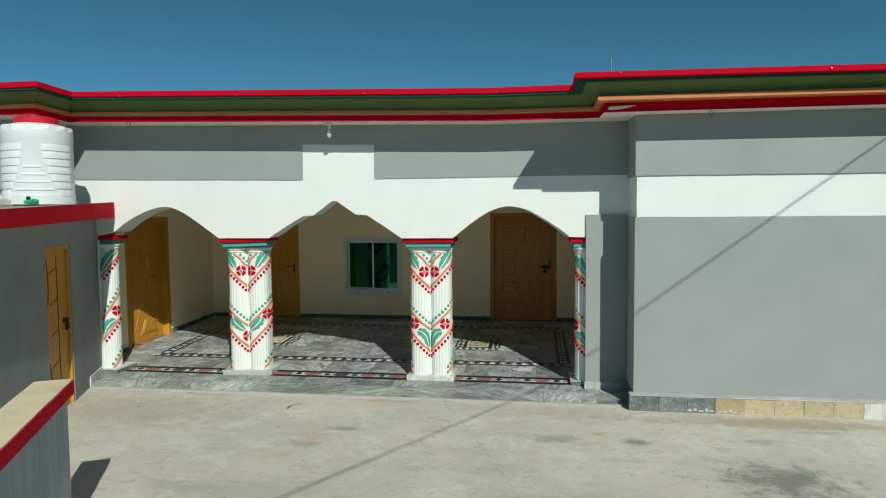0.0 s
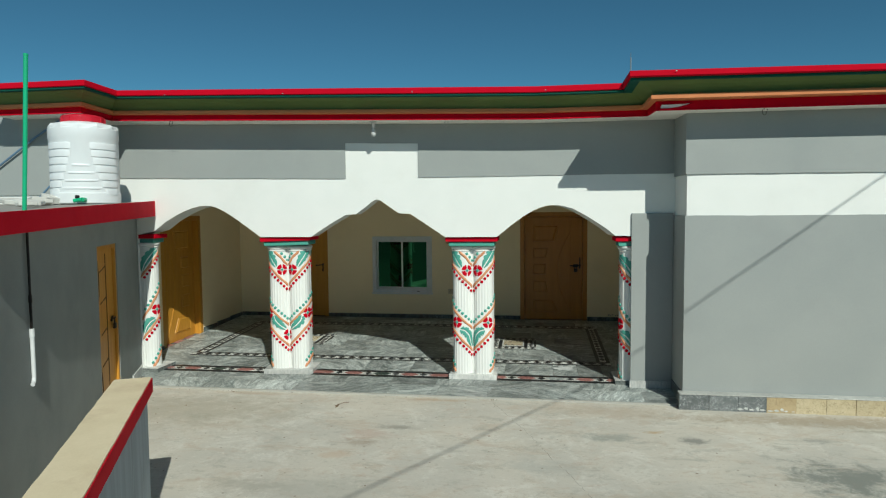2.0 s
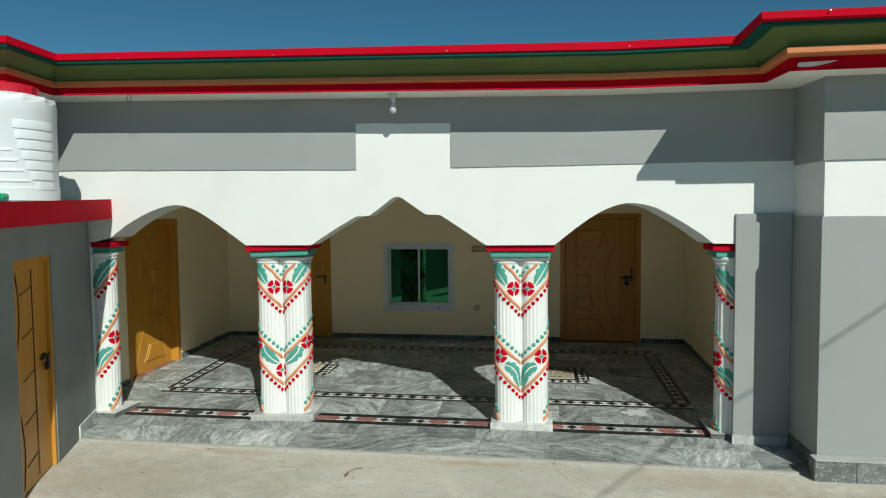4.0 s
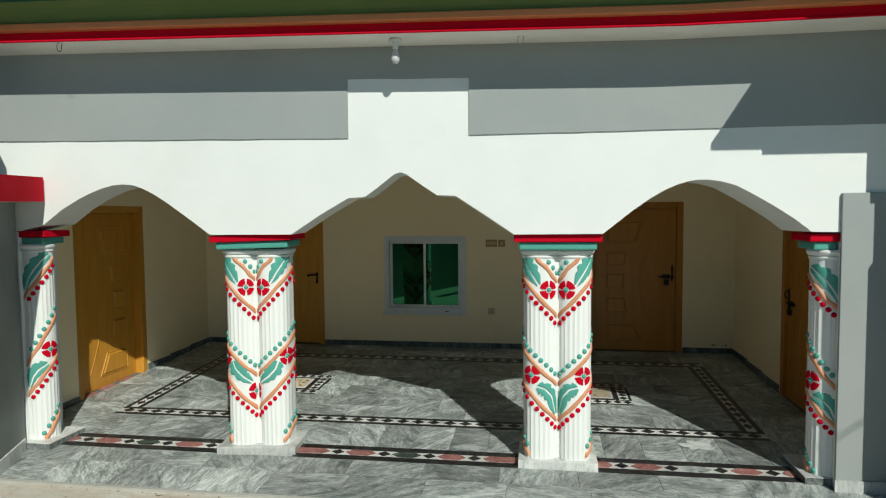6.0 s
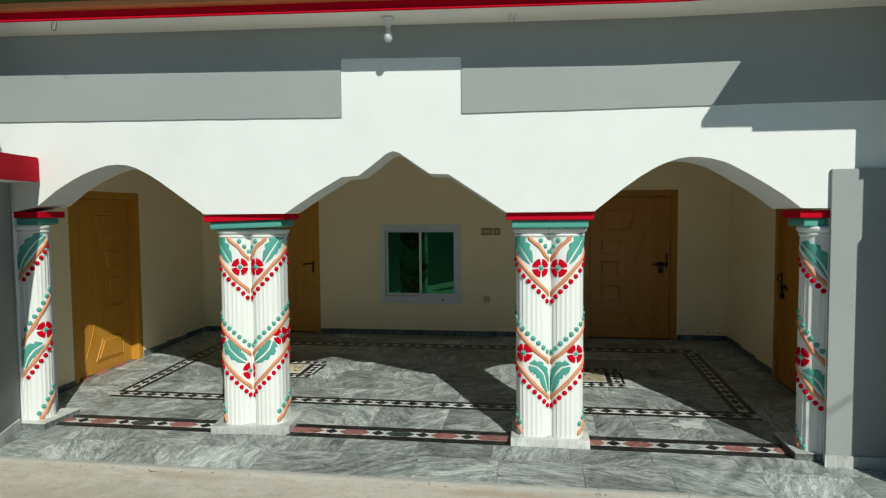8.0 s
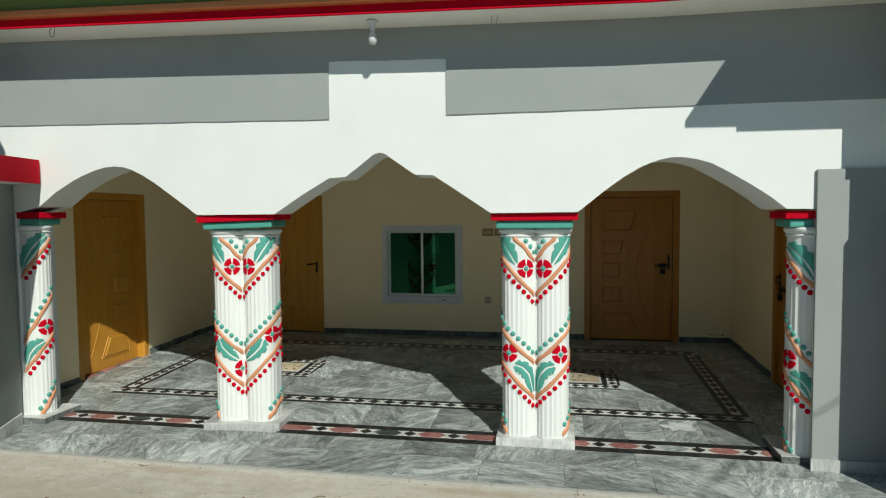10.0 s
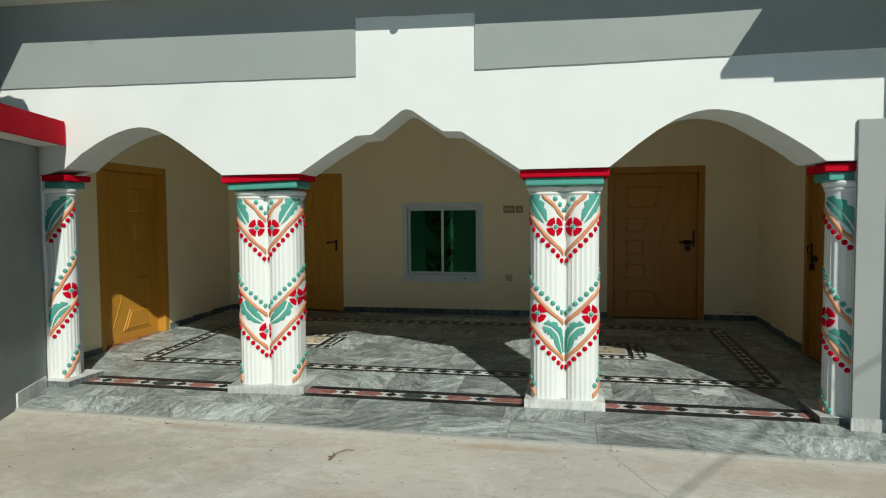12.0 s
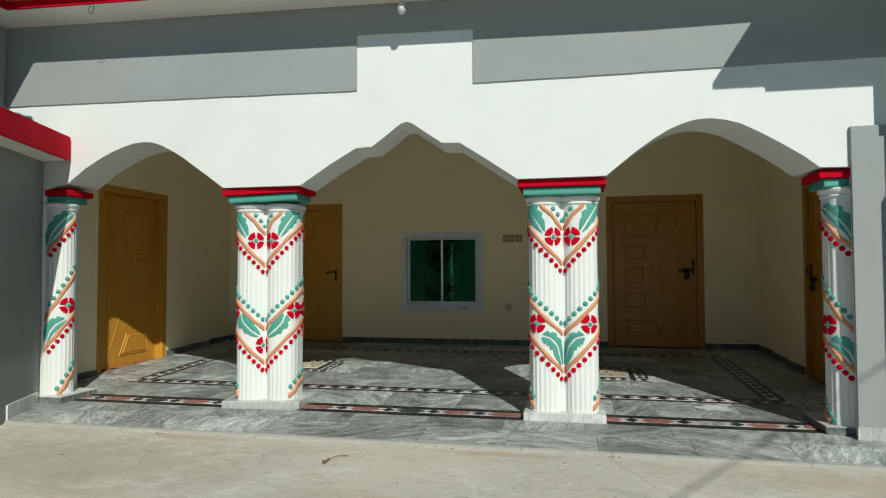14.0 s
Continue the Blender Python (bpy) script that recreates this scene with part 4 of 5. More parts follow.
class Lobe:
    """One fluted shaft of a pillar, on which relief is laid by angle (degrees from the front) and height; phase turns the relief to the rear."""

    def __init__(self, cx, rx, ry, mirror, base_z, lines, power=2.9, phase=0.0):
        self.cx, self.rx, self.ry, self.mirror, self.base_z, self.lines, self.power, self.phase = cx, rx, ry, mirror, base_z, lines, power, phase

    def at(self, angle, z, out=0.0):
        t = radians(angle) * self.mirror + radians(self.phase)
        flat = (1.0 - abs(math.sin(t)) ** self.power) ** (1 / self.power)
        return Vector((self.cx + (self.rx + out) * math.sin(t), -math.copysign((self.ry + out) * flat, math.cos(t)), z - self.base_z))


def vine_row(line, angle, lobe):
    """The row at which one of the winding bands stands at an angle."""
    row, slope = lobe.lines[line]
    return row + angle * slope


def shaft_mesh(lobe, z0, z1):
    """Flutes everywhere but on the smooth panels that carry the relief."""
    bm = bmesh.new()
    seg, rows = 144, 64
    rings = []
    for k in range(rows + 1):
        z = z0 + (z1 - z0) * k / rows
        v = (1.905 - z) / 0.004545
        ring = []
        for i in range(seg):
            a = 360.0 * i / seg - 180.0
            b = max(-110.0, min(110.0, a))
            smooth_panel = v < vine_row("second", b, lobe) + 20 or vine_row("third", b, lobe) - 18 < v < vine_row("fourth", b, lobe) + 20
            depth = 0.0 if smooth_panel else 0.0055 * abs(math.sin(radians(a) * 11)) ** 0.8
            ring.append(bm.verts.new(lobe.at(a, z, -depth)))
        rings.append(ring)
    for a, b in zip(rings, rings[1:]):
        for i in range(seg):
            bm.faces.new((a[i], a[(i + 1) % seg], b[(i + 1) % seg], b[i]))
    bm.faces.new(rings[0][::-1])
    bm.faces.new(rings[-1])
    bmesh.ops.recalc_face_normals(bm, faces=bm.faces)
    return bm


def ring_mesh(lobe, z):
    """The moulded neck ring under the capital."""
    bm = bmesh.new()
    rings = []
    for out, dz in ((-0.01, -0.002), (0.004, 0.0), (0.012, 0.012), (0.010, 0.022), (0.003, 0.027), (0.014, 0.032), (0.024, 0.048), (0.026, 0.062), (0.018, 0.074), (0.0, 0.078)):
        rings.append([bm.verts.new(lobe.at(360.0 * i / 48, z + dz, out)) for i in range(48)])
    for a, b in zip(rings, rings[1:]):
        for i in range(48):
            bm.faces.new((a[i], a[(i + 1) % 48], b[(i + 1) % 48], b[i]))
    bm.faces.new(rings[0][::-1])
    bm.faces.new(rings[-1])
    bmesh.ops.recalc_face_normals(bm, faces=bm.faces)
    return bm


def vine_mesh(lobe, points, width=0.0185, height=0.0095):
    """A rounded band laid along (angle, row) points, tapering at its ends."""
    bm = bmesh.new()
    rings = []
    n = len(points)
    for i, (a, v) in enumerate(points):
        (a0, v0), (a1, v1) = points[max(i - 1, 0)], points[min(i + 1, n - 1)]
        da, dz = radians(a1 - a0) * lobe.rx, -(v1 - v0) * 0.004545
        length = math.hypot(da, dz)
        na, nz = -dz / length, da / length
        w = width * (0.45 if i in (0, n - 1) else 1.0) * (1 + 0.12 * math.sin(i * 1.7))
        ring = []
        for c, h in ((-1.0, -0.004), (-0.85, height * 0.6), (-0.4, height), (0.0, height * 1.1), (0.4, height), (0.85, height * 0.6), (1.0, -0.004)):
            ring.append(bm.verts.new(lobe.at(a + math.degrees(na * w * c / lobe.rx), row_z(v) + nz * w * c, h)))
        rings.append(ring)
    for p, q in zip(rings, rings[1:]):
        for k in range(6):
            bm.faces.new((p[k], p[k + 1], q[k + 1], q[k]))
    bm.faces.new(rings[0][::-1])
    bm.faces.new(rings[-1])
    bmesh.ops.recalc_face_normals(bm, faces=bm.faces)
    return bm


def bead_mesh(lobe, a, v, r=0.0208):
    bm = bmesh.new()
    rings = []
    for q, h in ((1.0, -0.004), (1.0, 0.002), (0.86, 0.008), (0.5, 0.012)):
        rings.append([bm.verts.new(lobe.at(a + math.degrees(r * q * math.cos(k * math.pi / 6) / lobe.rx), row_z(v) + r * q * math.sin(k * math.pi / 6), h)) for k in range(12)])
    for p, q in zip(rings, rings[1:]):
        for k in range(12):
            bm.faces.new((p[k], p[(k + 1) % 12], q[(k + 1) % 12], q[k]))
    bm.faces.new(rings[-1])
    bmesh.ops.recalc_face_normals(bm, faces=bm.faces)
    return bm


def petal_mesh(lobe, a, v, quarter, r0=0.027, r1=0.079):
    """A quarter of a flower, with a gap to its neighbours."""
    bm = bmesh.new()
    start = quarter * 90.0 + 9.0
    rows = []
    for r, h in ((r0, -0.003), (r0, 0.005), ((r0 + r1) / 2, 0.009), (r1 * 0.95, 0.006), (r1, -0.003)):
        rows.append([bm.verts.new(lobe.at(a + math.degrees(r * math.cos(radians(start + 72 * k / 6)) / lobe.rx), row_z(v) + r * math.sin(radians(start + 72 * k / 6)), h)) for k in range(7)])
    for p, q in zip(rows, rows[1:]):
        for k in range(6):
            bm.faces.new((p[k], p[k + 1], q[k + 1], q[k]))
    for k in (0, -1):
        bm.faces.new([row[k] for row in rows])
    bmesh.ops.recalc_face_normals(bm, faces=bm.faces)
    return bm


def leaf_half(lobe, spine, half, side):
    """One half of a lobed leaf beside its bare midrib; half: its breadth along the spine, in rows."""
    bm = bmesh.new()
    rows = []
    n = len(spine)
    for i, (a, v) in enumerate(spine):
        (a0, v0), (a1, v1) = spine[max(i - 1, 0)], spine[min(i + 1, n - 1)]
        da, dz = radians(a1 - a0) * lobe.rx, -(v1 - v0) * 0.004545
        length = math.hypot(da, dz)
        na, nz = -dz / length * side, da / length * side
        breadth = half[i] * 0.0052
        row = []
        for c, h in ((0.007, -0.003), (0.0085, 0.006), (0.0085 + breadth * 0.5, 0.010), (0.0085 + breadth * 0.93, 0.007), (0.0085 + breadth, -0.003)):
            row.append(bm.verts.new(lobe.at(a + math.degrees(na * c / lobe.rx), row_z(v) + nz * c, h)))
        rows.append(row)
    for p, q in zip(rows, rows[1:]):
        for k in range(4):
            bm.faces.new((p[k], p[k + 1], q[k + 1], q[k]))
    bm.faces.new(rows[0][::-1])
    bm.faces.new(rows[-1])
    bmesh.ops.recalc_face_normals(bm, faces=bm.faces)
    return bm


def leaf(lobe, spine, left, right, shaft):
    for side, half in ((1, left), (-1, right)):
        smooth(part("leaf", leaf_half(lobe, spine, half, side), TEAL, shaft, "teal painted leaf"), 50)


def flower(lobe, a, v, shaft):
    for q in range(4):
        smooth(part("petal", petal_mesh(lobe, a, v, q), RED, shaft, "crimson petal"), 50)
    smooth(part("flower_centre", bead_mesh(lobe, a, v, 0.02), TEAL, shaft, "teal flower centre"), 60)


def ease(points, n):
    """Points evenly along a polyline."""
    pts = [Vector(p) for p in points]
    out = []
    for i in range(n):
        f = i / (n - 1) * (len(pts) - 1)
        k = min(int(f), len(pts) - 2)
        out.append(tuple(pts[k].lerp(pts[k + 1], f - k)))
    return out


def relief(lobe, shaft, variant, drop=0.0, lean=1.0):
    """Winding bands, beads, flowers and leaves of one shaft; variant 0 and 1: the twin pillars, 2: the end pillars."""
    end, rear = variant == 2, lobe.phase != 0.0
    a_min, a_max = (-70, 84) if rear else (-105, 18) if end else (-105, 84)
    for line, a0, a1 in (("top", -14, 78), ("second", -105, 84), ("third", -105, 84), ("fourth", -105, 84), ("foot", -105, -40)):
        a0, a1 = max(a0, a_min), min(a1, a_max)
        if line not in lobe.lines or a1 - a0 < 40:
            continue
        pts = [(a0 + (a1 - a0) * k / 14, vine_row(line, a0 + (a1 - a0) * k / 14, lobe) + 1.5 * math.sin(k * 0.9)) for k in range(15)]
        smooth(part("vine", vine_mesh(lobe, pts), ORANGE, shaft, "orange painted winding band"), 60)
    if end:
        run = (-101, -85, -69, -53, -37, -21, -5)
        beads = [(RED, "second", 15, run), (RED, "fourth", 16, run), (TEAL, "third", -16, run), (TEAL, "foot", -18, (-101, -86, -71, -55, -38))]
    else:
        beads = [(RED, "second", 15, (-98, -82, -66, -48, -30, -13, 4, 21, 38, 55, 70, 83)), (RED, "fourth", 15, (-98, -82, -66, -48, -29, -11, 7, 24, 41, 57, 71, 84)),
                 (TEAL, "third", -18, (-100, -86, -71, -52, -34, -16, 2, 20, 38, 56, 72)), (TEAL, "top", -16, (28, 46, 64)), (TEAL, "foot", -17, (-100, -84, -66, -48))]
    for mat, line, off, angles in beads:
        for a in angles:
            if a_min <= a <= a_max:
                smooth(part("bead", bead_mesh(lobe, a, vine_row(line, a, lobe) + off), mat, shaft), 60)
    if end:
        def spine(points):
            return ease([(a, row + drop + a * 0.67 * (lean - 1.0)) for a, row in points], 15)

        leaf(lobe, spine([(-82, 24), (-54, 37), (-28, 54), (-6, 73), (10, 94)]), [3, 8, 12, 9, 13, 15, 11, 14, 15, 11, 13, 11, 9, 6, 2], [2, 4, 5, 5, 6, 6, 6, 6, 6, 5, 5, 4, 3, 2, 1], shaft)
        flower(lobe, -74, 218 + drop - 74 * 0.74 * (lean - 1.0), shaft)
        leaf(lobe, spine([(-62, 247), (-30, 257), (-8, 272), (7, 293)]), [3, 7, 11, 8, 12, 13, 11, 13, 13, 10, 12, 9, 7, 4, 2], [2, 4, 6, 5, 7, 7, 6, 7, 6, 5, 5, 4, 3, 2, 1], shaft)
        return
    flower(lobe, 29, 83, shaft)
    leaf(lobe, ease([(-76 if not rear else -66, 22), (-52, 36), (-29, 53), (-5, 74)], 14), [5, 11, 14, 9, 13, 15, 10, 13, 14, 9, 10, 8, 5, 2], [3, 6, 9, 6, 9, 10, 7, 9, 9, 6, 6, 5, 3, 1], shaft)
    if variant == 1:
        flower(lobe, 60 if lobe.mirror > 0 else 76, 289, shaft)
        leaf(lobe, ease([(-26, 228), (-16, 243), (10, 258), (42, 270)], 14), [3, 9, 12, 8, 12, 14, 9, 12, 13, 8, 9, 7, 5, 2], [3, 8, 11, 7, 11, 12, 7, 9, 10, 6, 7, 5, 3, 1], shaft)
        flower(lobe, -62, 220, shaft)
    else:
        flower(lobe, -31, 239, shaft)
        leaf(lobe, ease([(-10, 260), (16, 264), (40, 278), (58, 312)], 14), [2, 6, 9, 6, 9, 11, 7, 10, 10, 7, 7, 6, 4, 2], [3, 7, 11, 7, 11, 13, 8, 11, 12, 8, 9, 8, 5, 2], shaft)


def pillar(at, turn, lobes, base, cap, label, rise=0.0, drop=0.0, lean=1.0, tilt=0.0):
    p = thing("pillar", at, label, "pillar", "painted veranda pillars", turn)
    if len(lobes) == 2:
        part("base", box(*base, -0.03, 0.055, 0.006), MARBLE_PALE, p, "pale marble base slab")
    else:
        foot = part("base", box(base[0] + 0.003, base[1] - 0.003, base[2] + 0.003, base[3], -0.03, 0.048, 0.001), MARBLE_SLATE, p, "dark grey marble base block")
        part("base_top", box(*base, 0.0485, 0.056, 0.003), MARBLE_PALE, foot, "pale marble top slab")
    top = 1.986 + rise - at[2]
    for cx, mirror, variant, rx, ry, power in lobes:
        lines = {k: (row + drop, slope * lean) for k, (row, slope) in END_LINES.items()} if variant == 2 else TWIN_LINES
        lobe = Lobe(cx, rx, ry, mirror, at[2], lines, power)
        s = smooth(part("shaft", shaft_mesh(lobe, at[2] + 0.05, 1.80 + rise), WHITE, p), 50)
        smooth(part("neck_ring", ring_mesh(lobe, 1.785 + rise), WHITE, s, "white moulded neck ring"), 40)
        relief(lobe, s, variant, drop, lean)
        if variant < 2:
            relief(Lobe(cx, rx, ry, -mirror, at[2], lines, power, 180.0), s, variant)
    if len(lobes) == 2:
        part("core", box(-0.12, 0.12, -0.125, 0.125, 0.05, top - 0.13), WHITE, p)
    # the top slabs stay in line with the arcade, some of them a little out of level
    square = Matrix.Rotation(radians(-0.7 * turn), 4, "Z") @ Matrix.Translation((0, 0, top + 0.006 * tilt)) @ Matrix.Rotation(radians(-tilt), 4, "Y") @ Matrix.Translation((0, 0, -top))
    for name, bm, mat, label in (("capital", box(cap[0] + 0.04, cap[1] - 0.04, cap[2] + 0.03, cap[3] - 0.03, top - 0.125, top - 0.062, 0.014), TEAL, "teal painted capital slab"),
                                 ("abacus", box(*cap, top - 0.061, top - 0.003, 0.008), RED, "crimson painted top slab")):
        bm.transform(square)
        part(name, bm, mat, p, label)
    return p


PY = 8.71
pz = floor_z(PY)
TWIN = "white twin fluted pillar with painted leaf, flower and bead relief"
pillar((-3.965, PY, pz), 6, [(-0.140, 1, 1, 0.143, 0.185, 2.9), (0.140, -1, 1, 0.143, 0.185, 2.9)], (-0.352, 0.352, -0.235, 0.225), (-0.333, 0.395, -0.29, 0.1), TWIN, tilt=1.7)
pillar((-1.315, PY, pz), 0, [(-0.139, 1, 0, 0.143, 0.185, 2.9), (0.139, -1, 0, 0.143, 0.185, 2.9)], (-0.322, 0.328, -0.225, 0.235), (-0.35, 0.348, -0.285, 0.2), TWIN)
pillar((-6.078, 8.545, floor_z(8.545)), 0, [(0.0, -1, 2, 0.132, 0.132, 2.0)], (-0.12, 0.218, -0.205, 0.25), (-0.13, 0.20, -0.145, 0.18), "white fluted end pillar against the annex with painted relief", 0.052, -5.0)
pillar((0.757, 8.585, floor_z(8.585)), 0, [(0.0, 1, 2, 0.132, 0.132, 2.0)], (-0.192, 0.008, -0.14, 0.335), (-0.202, 0.045, -0.16, 0.215), "white fluted end pillar against the grey pier with painted relief", 0.0, 5.0, 0.78)


# ---- on the annex roof ----
def arc_bar(r, a0, a1, z0, z1, out, steps=10, bm=None):
    """A rounded raised bar on an upright drum, between two angles (degrees) and heights."""
    bm = bm or bmesh.new()
    rows = []
    for k in range(steps + 1):
        t = radians(a0 + (a1 - a0) * k / steps)
        end = 0.3 if k in (0, steps) else 1.0
        rows.append([bm.verts.new(((r + h * end) * math.cos(t), (r + h * end) * math.sin(t), z)) for h, z in ((-0.004, z0), (out * 0.8, z0 + 0.004), (out, (z0 + z1) / 2), (out * 0.5, z1 - 0.003), (-0.004, z1))])
    for p, q in zip(rows, rows[1:]):
        for i in range(4):
            bm.faces.new((p[i], q[i], q[i + 1], p[i + 1]))
    bm.faces.new(rows[0])
    bm.faces.new(rows[-1][::-1])
    bmesh.ops.recalc_face_normals(bm, faces=bm.faces)
    return bm


def water_tank():
    t = thing("water_tank", (-6.05, 7.27, slab_top(0, 7.27) - 0.014), "white ribbed plastic water tank with red lid on the roof", "water tank")

    def wall_r(z):
        return 0.384

    body = smooth(part("body", lathe([(0.37, 0.0), (0.384, 0.012), (0.384, 0.12), (0.377, 0.132), (0.377, 0.75), (0.383, 0.762), (0.383, 0.868)], 72), TANK, t), 30)
    bm = bmesh.new()
    rings = []
    for r, z, wave in ((0.383, 0.868, 0.0), (0.382, 0.898, 0.012), (0.368, 0.924, 0.012), (0.315, 0.938, 0.0), (0.25, 0.957, 0.0)):
        rings.append([bm.verts.new(((r - wave * (k % 2)) * math.cos(radians(15 * k)), (r - wave * (k % 2)) * math.sin(radians(15 * k)), z + wave * (0.5 - k % 2))) for k in range(24)])
    for p, q in zip(rings, rings[1:]):
        for k in range(24):
            j = (k + 1) % 24
            bm.faces.new((p[k], p[j], q[j]))
            bm.faces.new((p[k], q[j], q[k]))
    bm.faces.new(rings[-1])
    bmesh.ops.recalc_face_normals(bm, faces=bm.faces)
    smooth(part("shoulder", bm, TANK, t, "faceted white shoulder"), 14)
    mid = -59.0
    for turn in (0, 180):
        c = mid + turn
        for i, inner in enumerate((15, 17, 20, 24, 29, 34, 40)):
            z = 0.705 - 0.088 * i
            for s in (1, -1):
                smooth(part("rib", arc_bar(wall_r(z) - 0.007, c + s * inner, c + s * 72, z - 0.077, z, 0.013), TANK, body), 50)
        for i in range(4):
            z, w = 0.46 - 0.088 * i, 14 + 6.5 * i
            smooth(part("rib", arc_bar(wall_r(z) - 0.007, c - w, c + w, z - 0.03, z, 0.0105), TANK, body), 50)
    lid = smooth(part("lid", lathe([(0.226, 0.954), (0.236, 0.96), (0.238, 1.022), (0.226, 1.036), (0.18, 1.041), (0.17, 1.05), (0.0801, 1.053)], 48), TANK_RED, t, "red screw lid"), 40)
    for k in range(12):
        part("lid_grip", box(-0.011, 0.011, 0.23, 0.245, 0.962, 1.022, 0.004), TANK_RED, lid).matrix_basis = pose(0, 0, 0, 0, 0, 30 * k)
    v = part("outlet", tube([(0.22, -0.31, 0.045), (0.25, -0.40, 0.045)], 0.026, 14), GREEN_PIPE, t, "green outlet fitting")
    part("valve_body", tube([(0.17, -0.43, 0.032), (0.21, -0.42, 0.04), (0.26, -0.41, 0.045)], 0.022, 12), GREEN_PIPE, v)
    part("valve_knob", lathe([(0.018, 0), (0.024, 0.008), (0.024, 0.03), (0.015, 0.036)], 12, None, (0.21, -0.42, 0.06)), BLACK_METAL, v, "black valve knob")
    t.scale = (1.02, 1.02, 1.045)
    return t


water_tank()
hose = thing("hose", (-6.75, 7.5, 2.45), "blue-grey plastic hose running down beside the water tank", "hose")
part("hose_upper", tube([(0.5, -0.1, 1.2), (0.2, 0.2, 1.2), (0.0, 0.24, 1.15), (-0.4, 0.25, 0.92), (-1.0, 0.25, 0.53), (-1.6, 0.25, 0.14)], 0.014, 10), BLUE_PIPE, hose)
part("hose_lower", tube([(0.42, -0.2, 0.42), (0.28, -0.28, 0.28), (0.12, -0.32, 0.1), (0.02, -0.34, 0.02)], 0.012, 10), BLUE_PIPE, hose)

pole = thing("pole", (-4.215, 4.25, slab_top(0, 4.25) - 0.012), "bright green plastic pole standing on the annex roof edge", "pole")
part("shaft", tube([(0, 0, 0), (0.037, 0, 0.57), (0.073, 0, 1.14)], 0.0155, 14), GREEN_PIPE, pole)
part("end_cap", lathe([(0.0158, 1.138), (0.017, 1.142), (0.017, 1.15), (0.011, 1.155)], 14, None, (0.0735, 0, 0)), GREEN_PIPE, pole)

# broken plaster slabs lying on the annex roof
for k, (x, y, w, d, h, tilt, turn) in enumerate(((-6.35, 6.55, 0.42, 0.30, 0.05, 8, 20), (-6.05, 6.50, 0.46, 0.34, 0.06, -6, -25), (-5.86, 6.2, 0.36, 0.22, 0.045, 5, 50), (-6.5, 6.2, 0.30, 0.26, 0.05, 12, -10),
                                                 (-5.62, 6.05, 0.28, 0.18, 0.04, -9, 15), (-6.2, 6.9, 0.4, 0.25, 0.08, 14, 70), (-5.3, 5.6, 0.34, 0.2, 0.04, 4, -35), (-5.05, 5.2, 0.22, 0.16, 0.035, -5, 25))):
    rnd = random.Random(k)
    bm = bmesh.new()
    n = 6
    pts = [(w * 0.5 * math.cos(2 * math.pi * i / n) * rnd.uniform(0.75, 1.1), d * 0.5 * math.sin(2 * math.pi * i / n) * rnd.uniform(0.6, 1.15)) for i in range(n)]
    slab(pts, 0.0, h, bm)
    bmesh.ops.bevel(bm, geom=bm.edges[:], offset=0.006, segments=1, affect="EDGES")
    ob = tagged(mesh_object("plaster_chunk", bm, RUBBLE), "broken piece of white plaster lying on the annex roof", "rubble", "plaster pieces on the roof")
    ob.matrix_basis = pose(x, y, slab_top(x, y) + 0.012, tilt, tilt * 0.6, turn)

# ---- annex downpipe ----
pp = annex_at(4.515, 0.02)
down = thing("downpipe", (pp.x, pp.y, 0), "drain pipe, black above and white below, on the annex wall", "pipe")
part("upper_pipe", tube([(0, 0, 1.41), (0, 0, 1.8), (0, 0, 2.212)], 0.010, 12), BLACK_METAL, down, "black upper pipe")
part("joint", tube([(0, 0, 1.64), (0, 0, 1.70)], 0.014, 12), BLACK_METAL, down)
part("lower_pipe", tube([(0, 0, 1.409), (0, 0, 1.2), (0.0, 0.0, 1.03), (0.012, -0.02, 1.0), (0.03, -0.05, 0.99)], 0.016, 12), PVC, down, "white plastic lower pipe with elbow")
part("socket", tube([(0, 0, 1.36), (0, 0, 1.43)], 0.019, 12), PVC, down)

# ---- soffit fittings ----
bx, by = -2.562, 8.163
bz = 3.462 + lift(bx) - 0.006
lamp = thing("ceiling_bulb", (bx, by, bz), "frosted white bulb hanging from a batten holder", "lamp")
part("rose", lathe([(0.05, -0.016), (0.052, -0.006), (0.045, 0.0)], 24), PVC, lamp, "white round batten base")
part("holder", lathe([(0.018, -0.074), (0.021, -0.07), (0.021, -0.03), (0.026, -0.016)], 20), PVC, lamp)
smooth(part("bulb", lathe([(0.004, -0.188), (0.02, -0.184), (0.032, -0.168), (0.036, -0.15), (0.034, -0.132), (0.025, -0.106), (0.018, -0.088), (0.016, -0.07)], 24), BULB, lamp, "frosted unlit bulb"), 60)


def hook(x, y, z, mat):
    h = thing("ceiling_hook", (x, y, z), "bent wire hook hanging from the whitewashed soffit", "hook", "soffit hooks")
    arc = [(0.019 * math.sin(a), 0.004 * math.cos(a), -0.046 - 0.019 * math.cos(a)) for a in [radians(-90 + 18 * k) for k in range(11)]]
    pts = [(0.004, 0, 0.003), (-0.017, 0, -0.004), (-0.021, 0, -0.02)] + arc + [(0.024, 0, -0.02), (0.028, 0, -0.006), (0.024, 0, 0.002)]
    part("wire", tube(pts, 0.0028, 8), mat, h)


hook(-5.33, 8.02, 3.462 + lift(-5.33) - 0.004, BLACK_METAL)
hook(-1.605, 8.17, 3.462 + lift(-1.605) - 0.004, STEEL)
hook(2.03, 7.53, 3.43, BLACK_METAL)

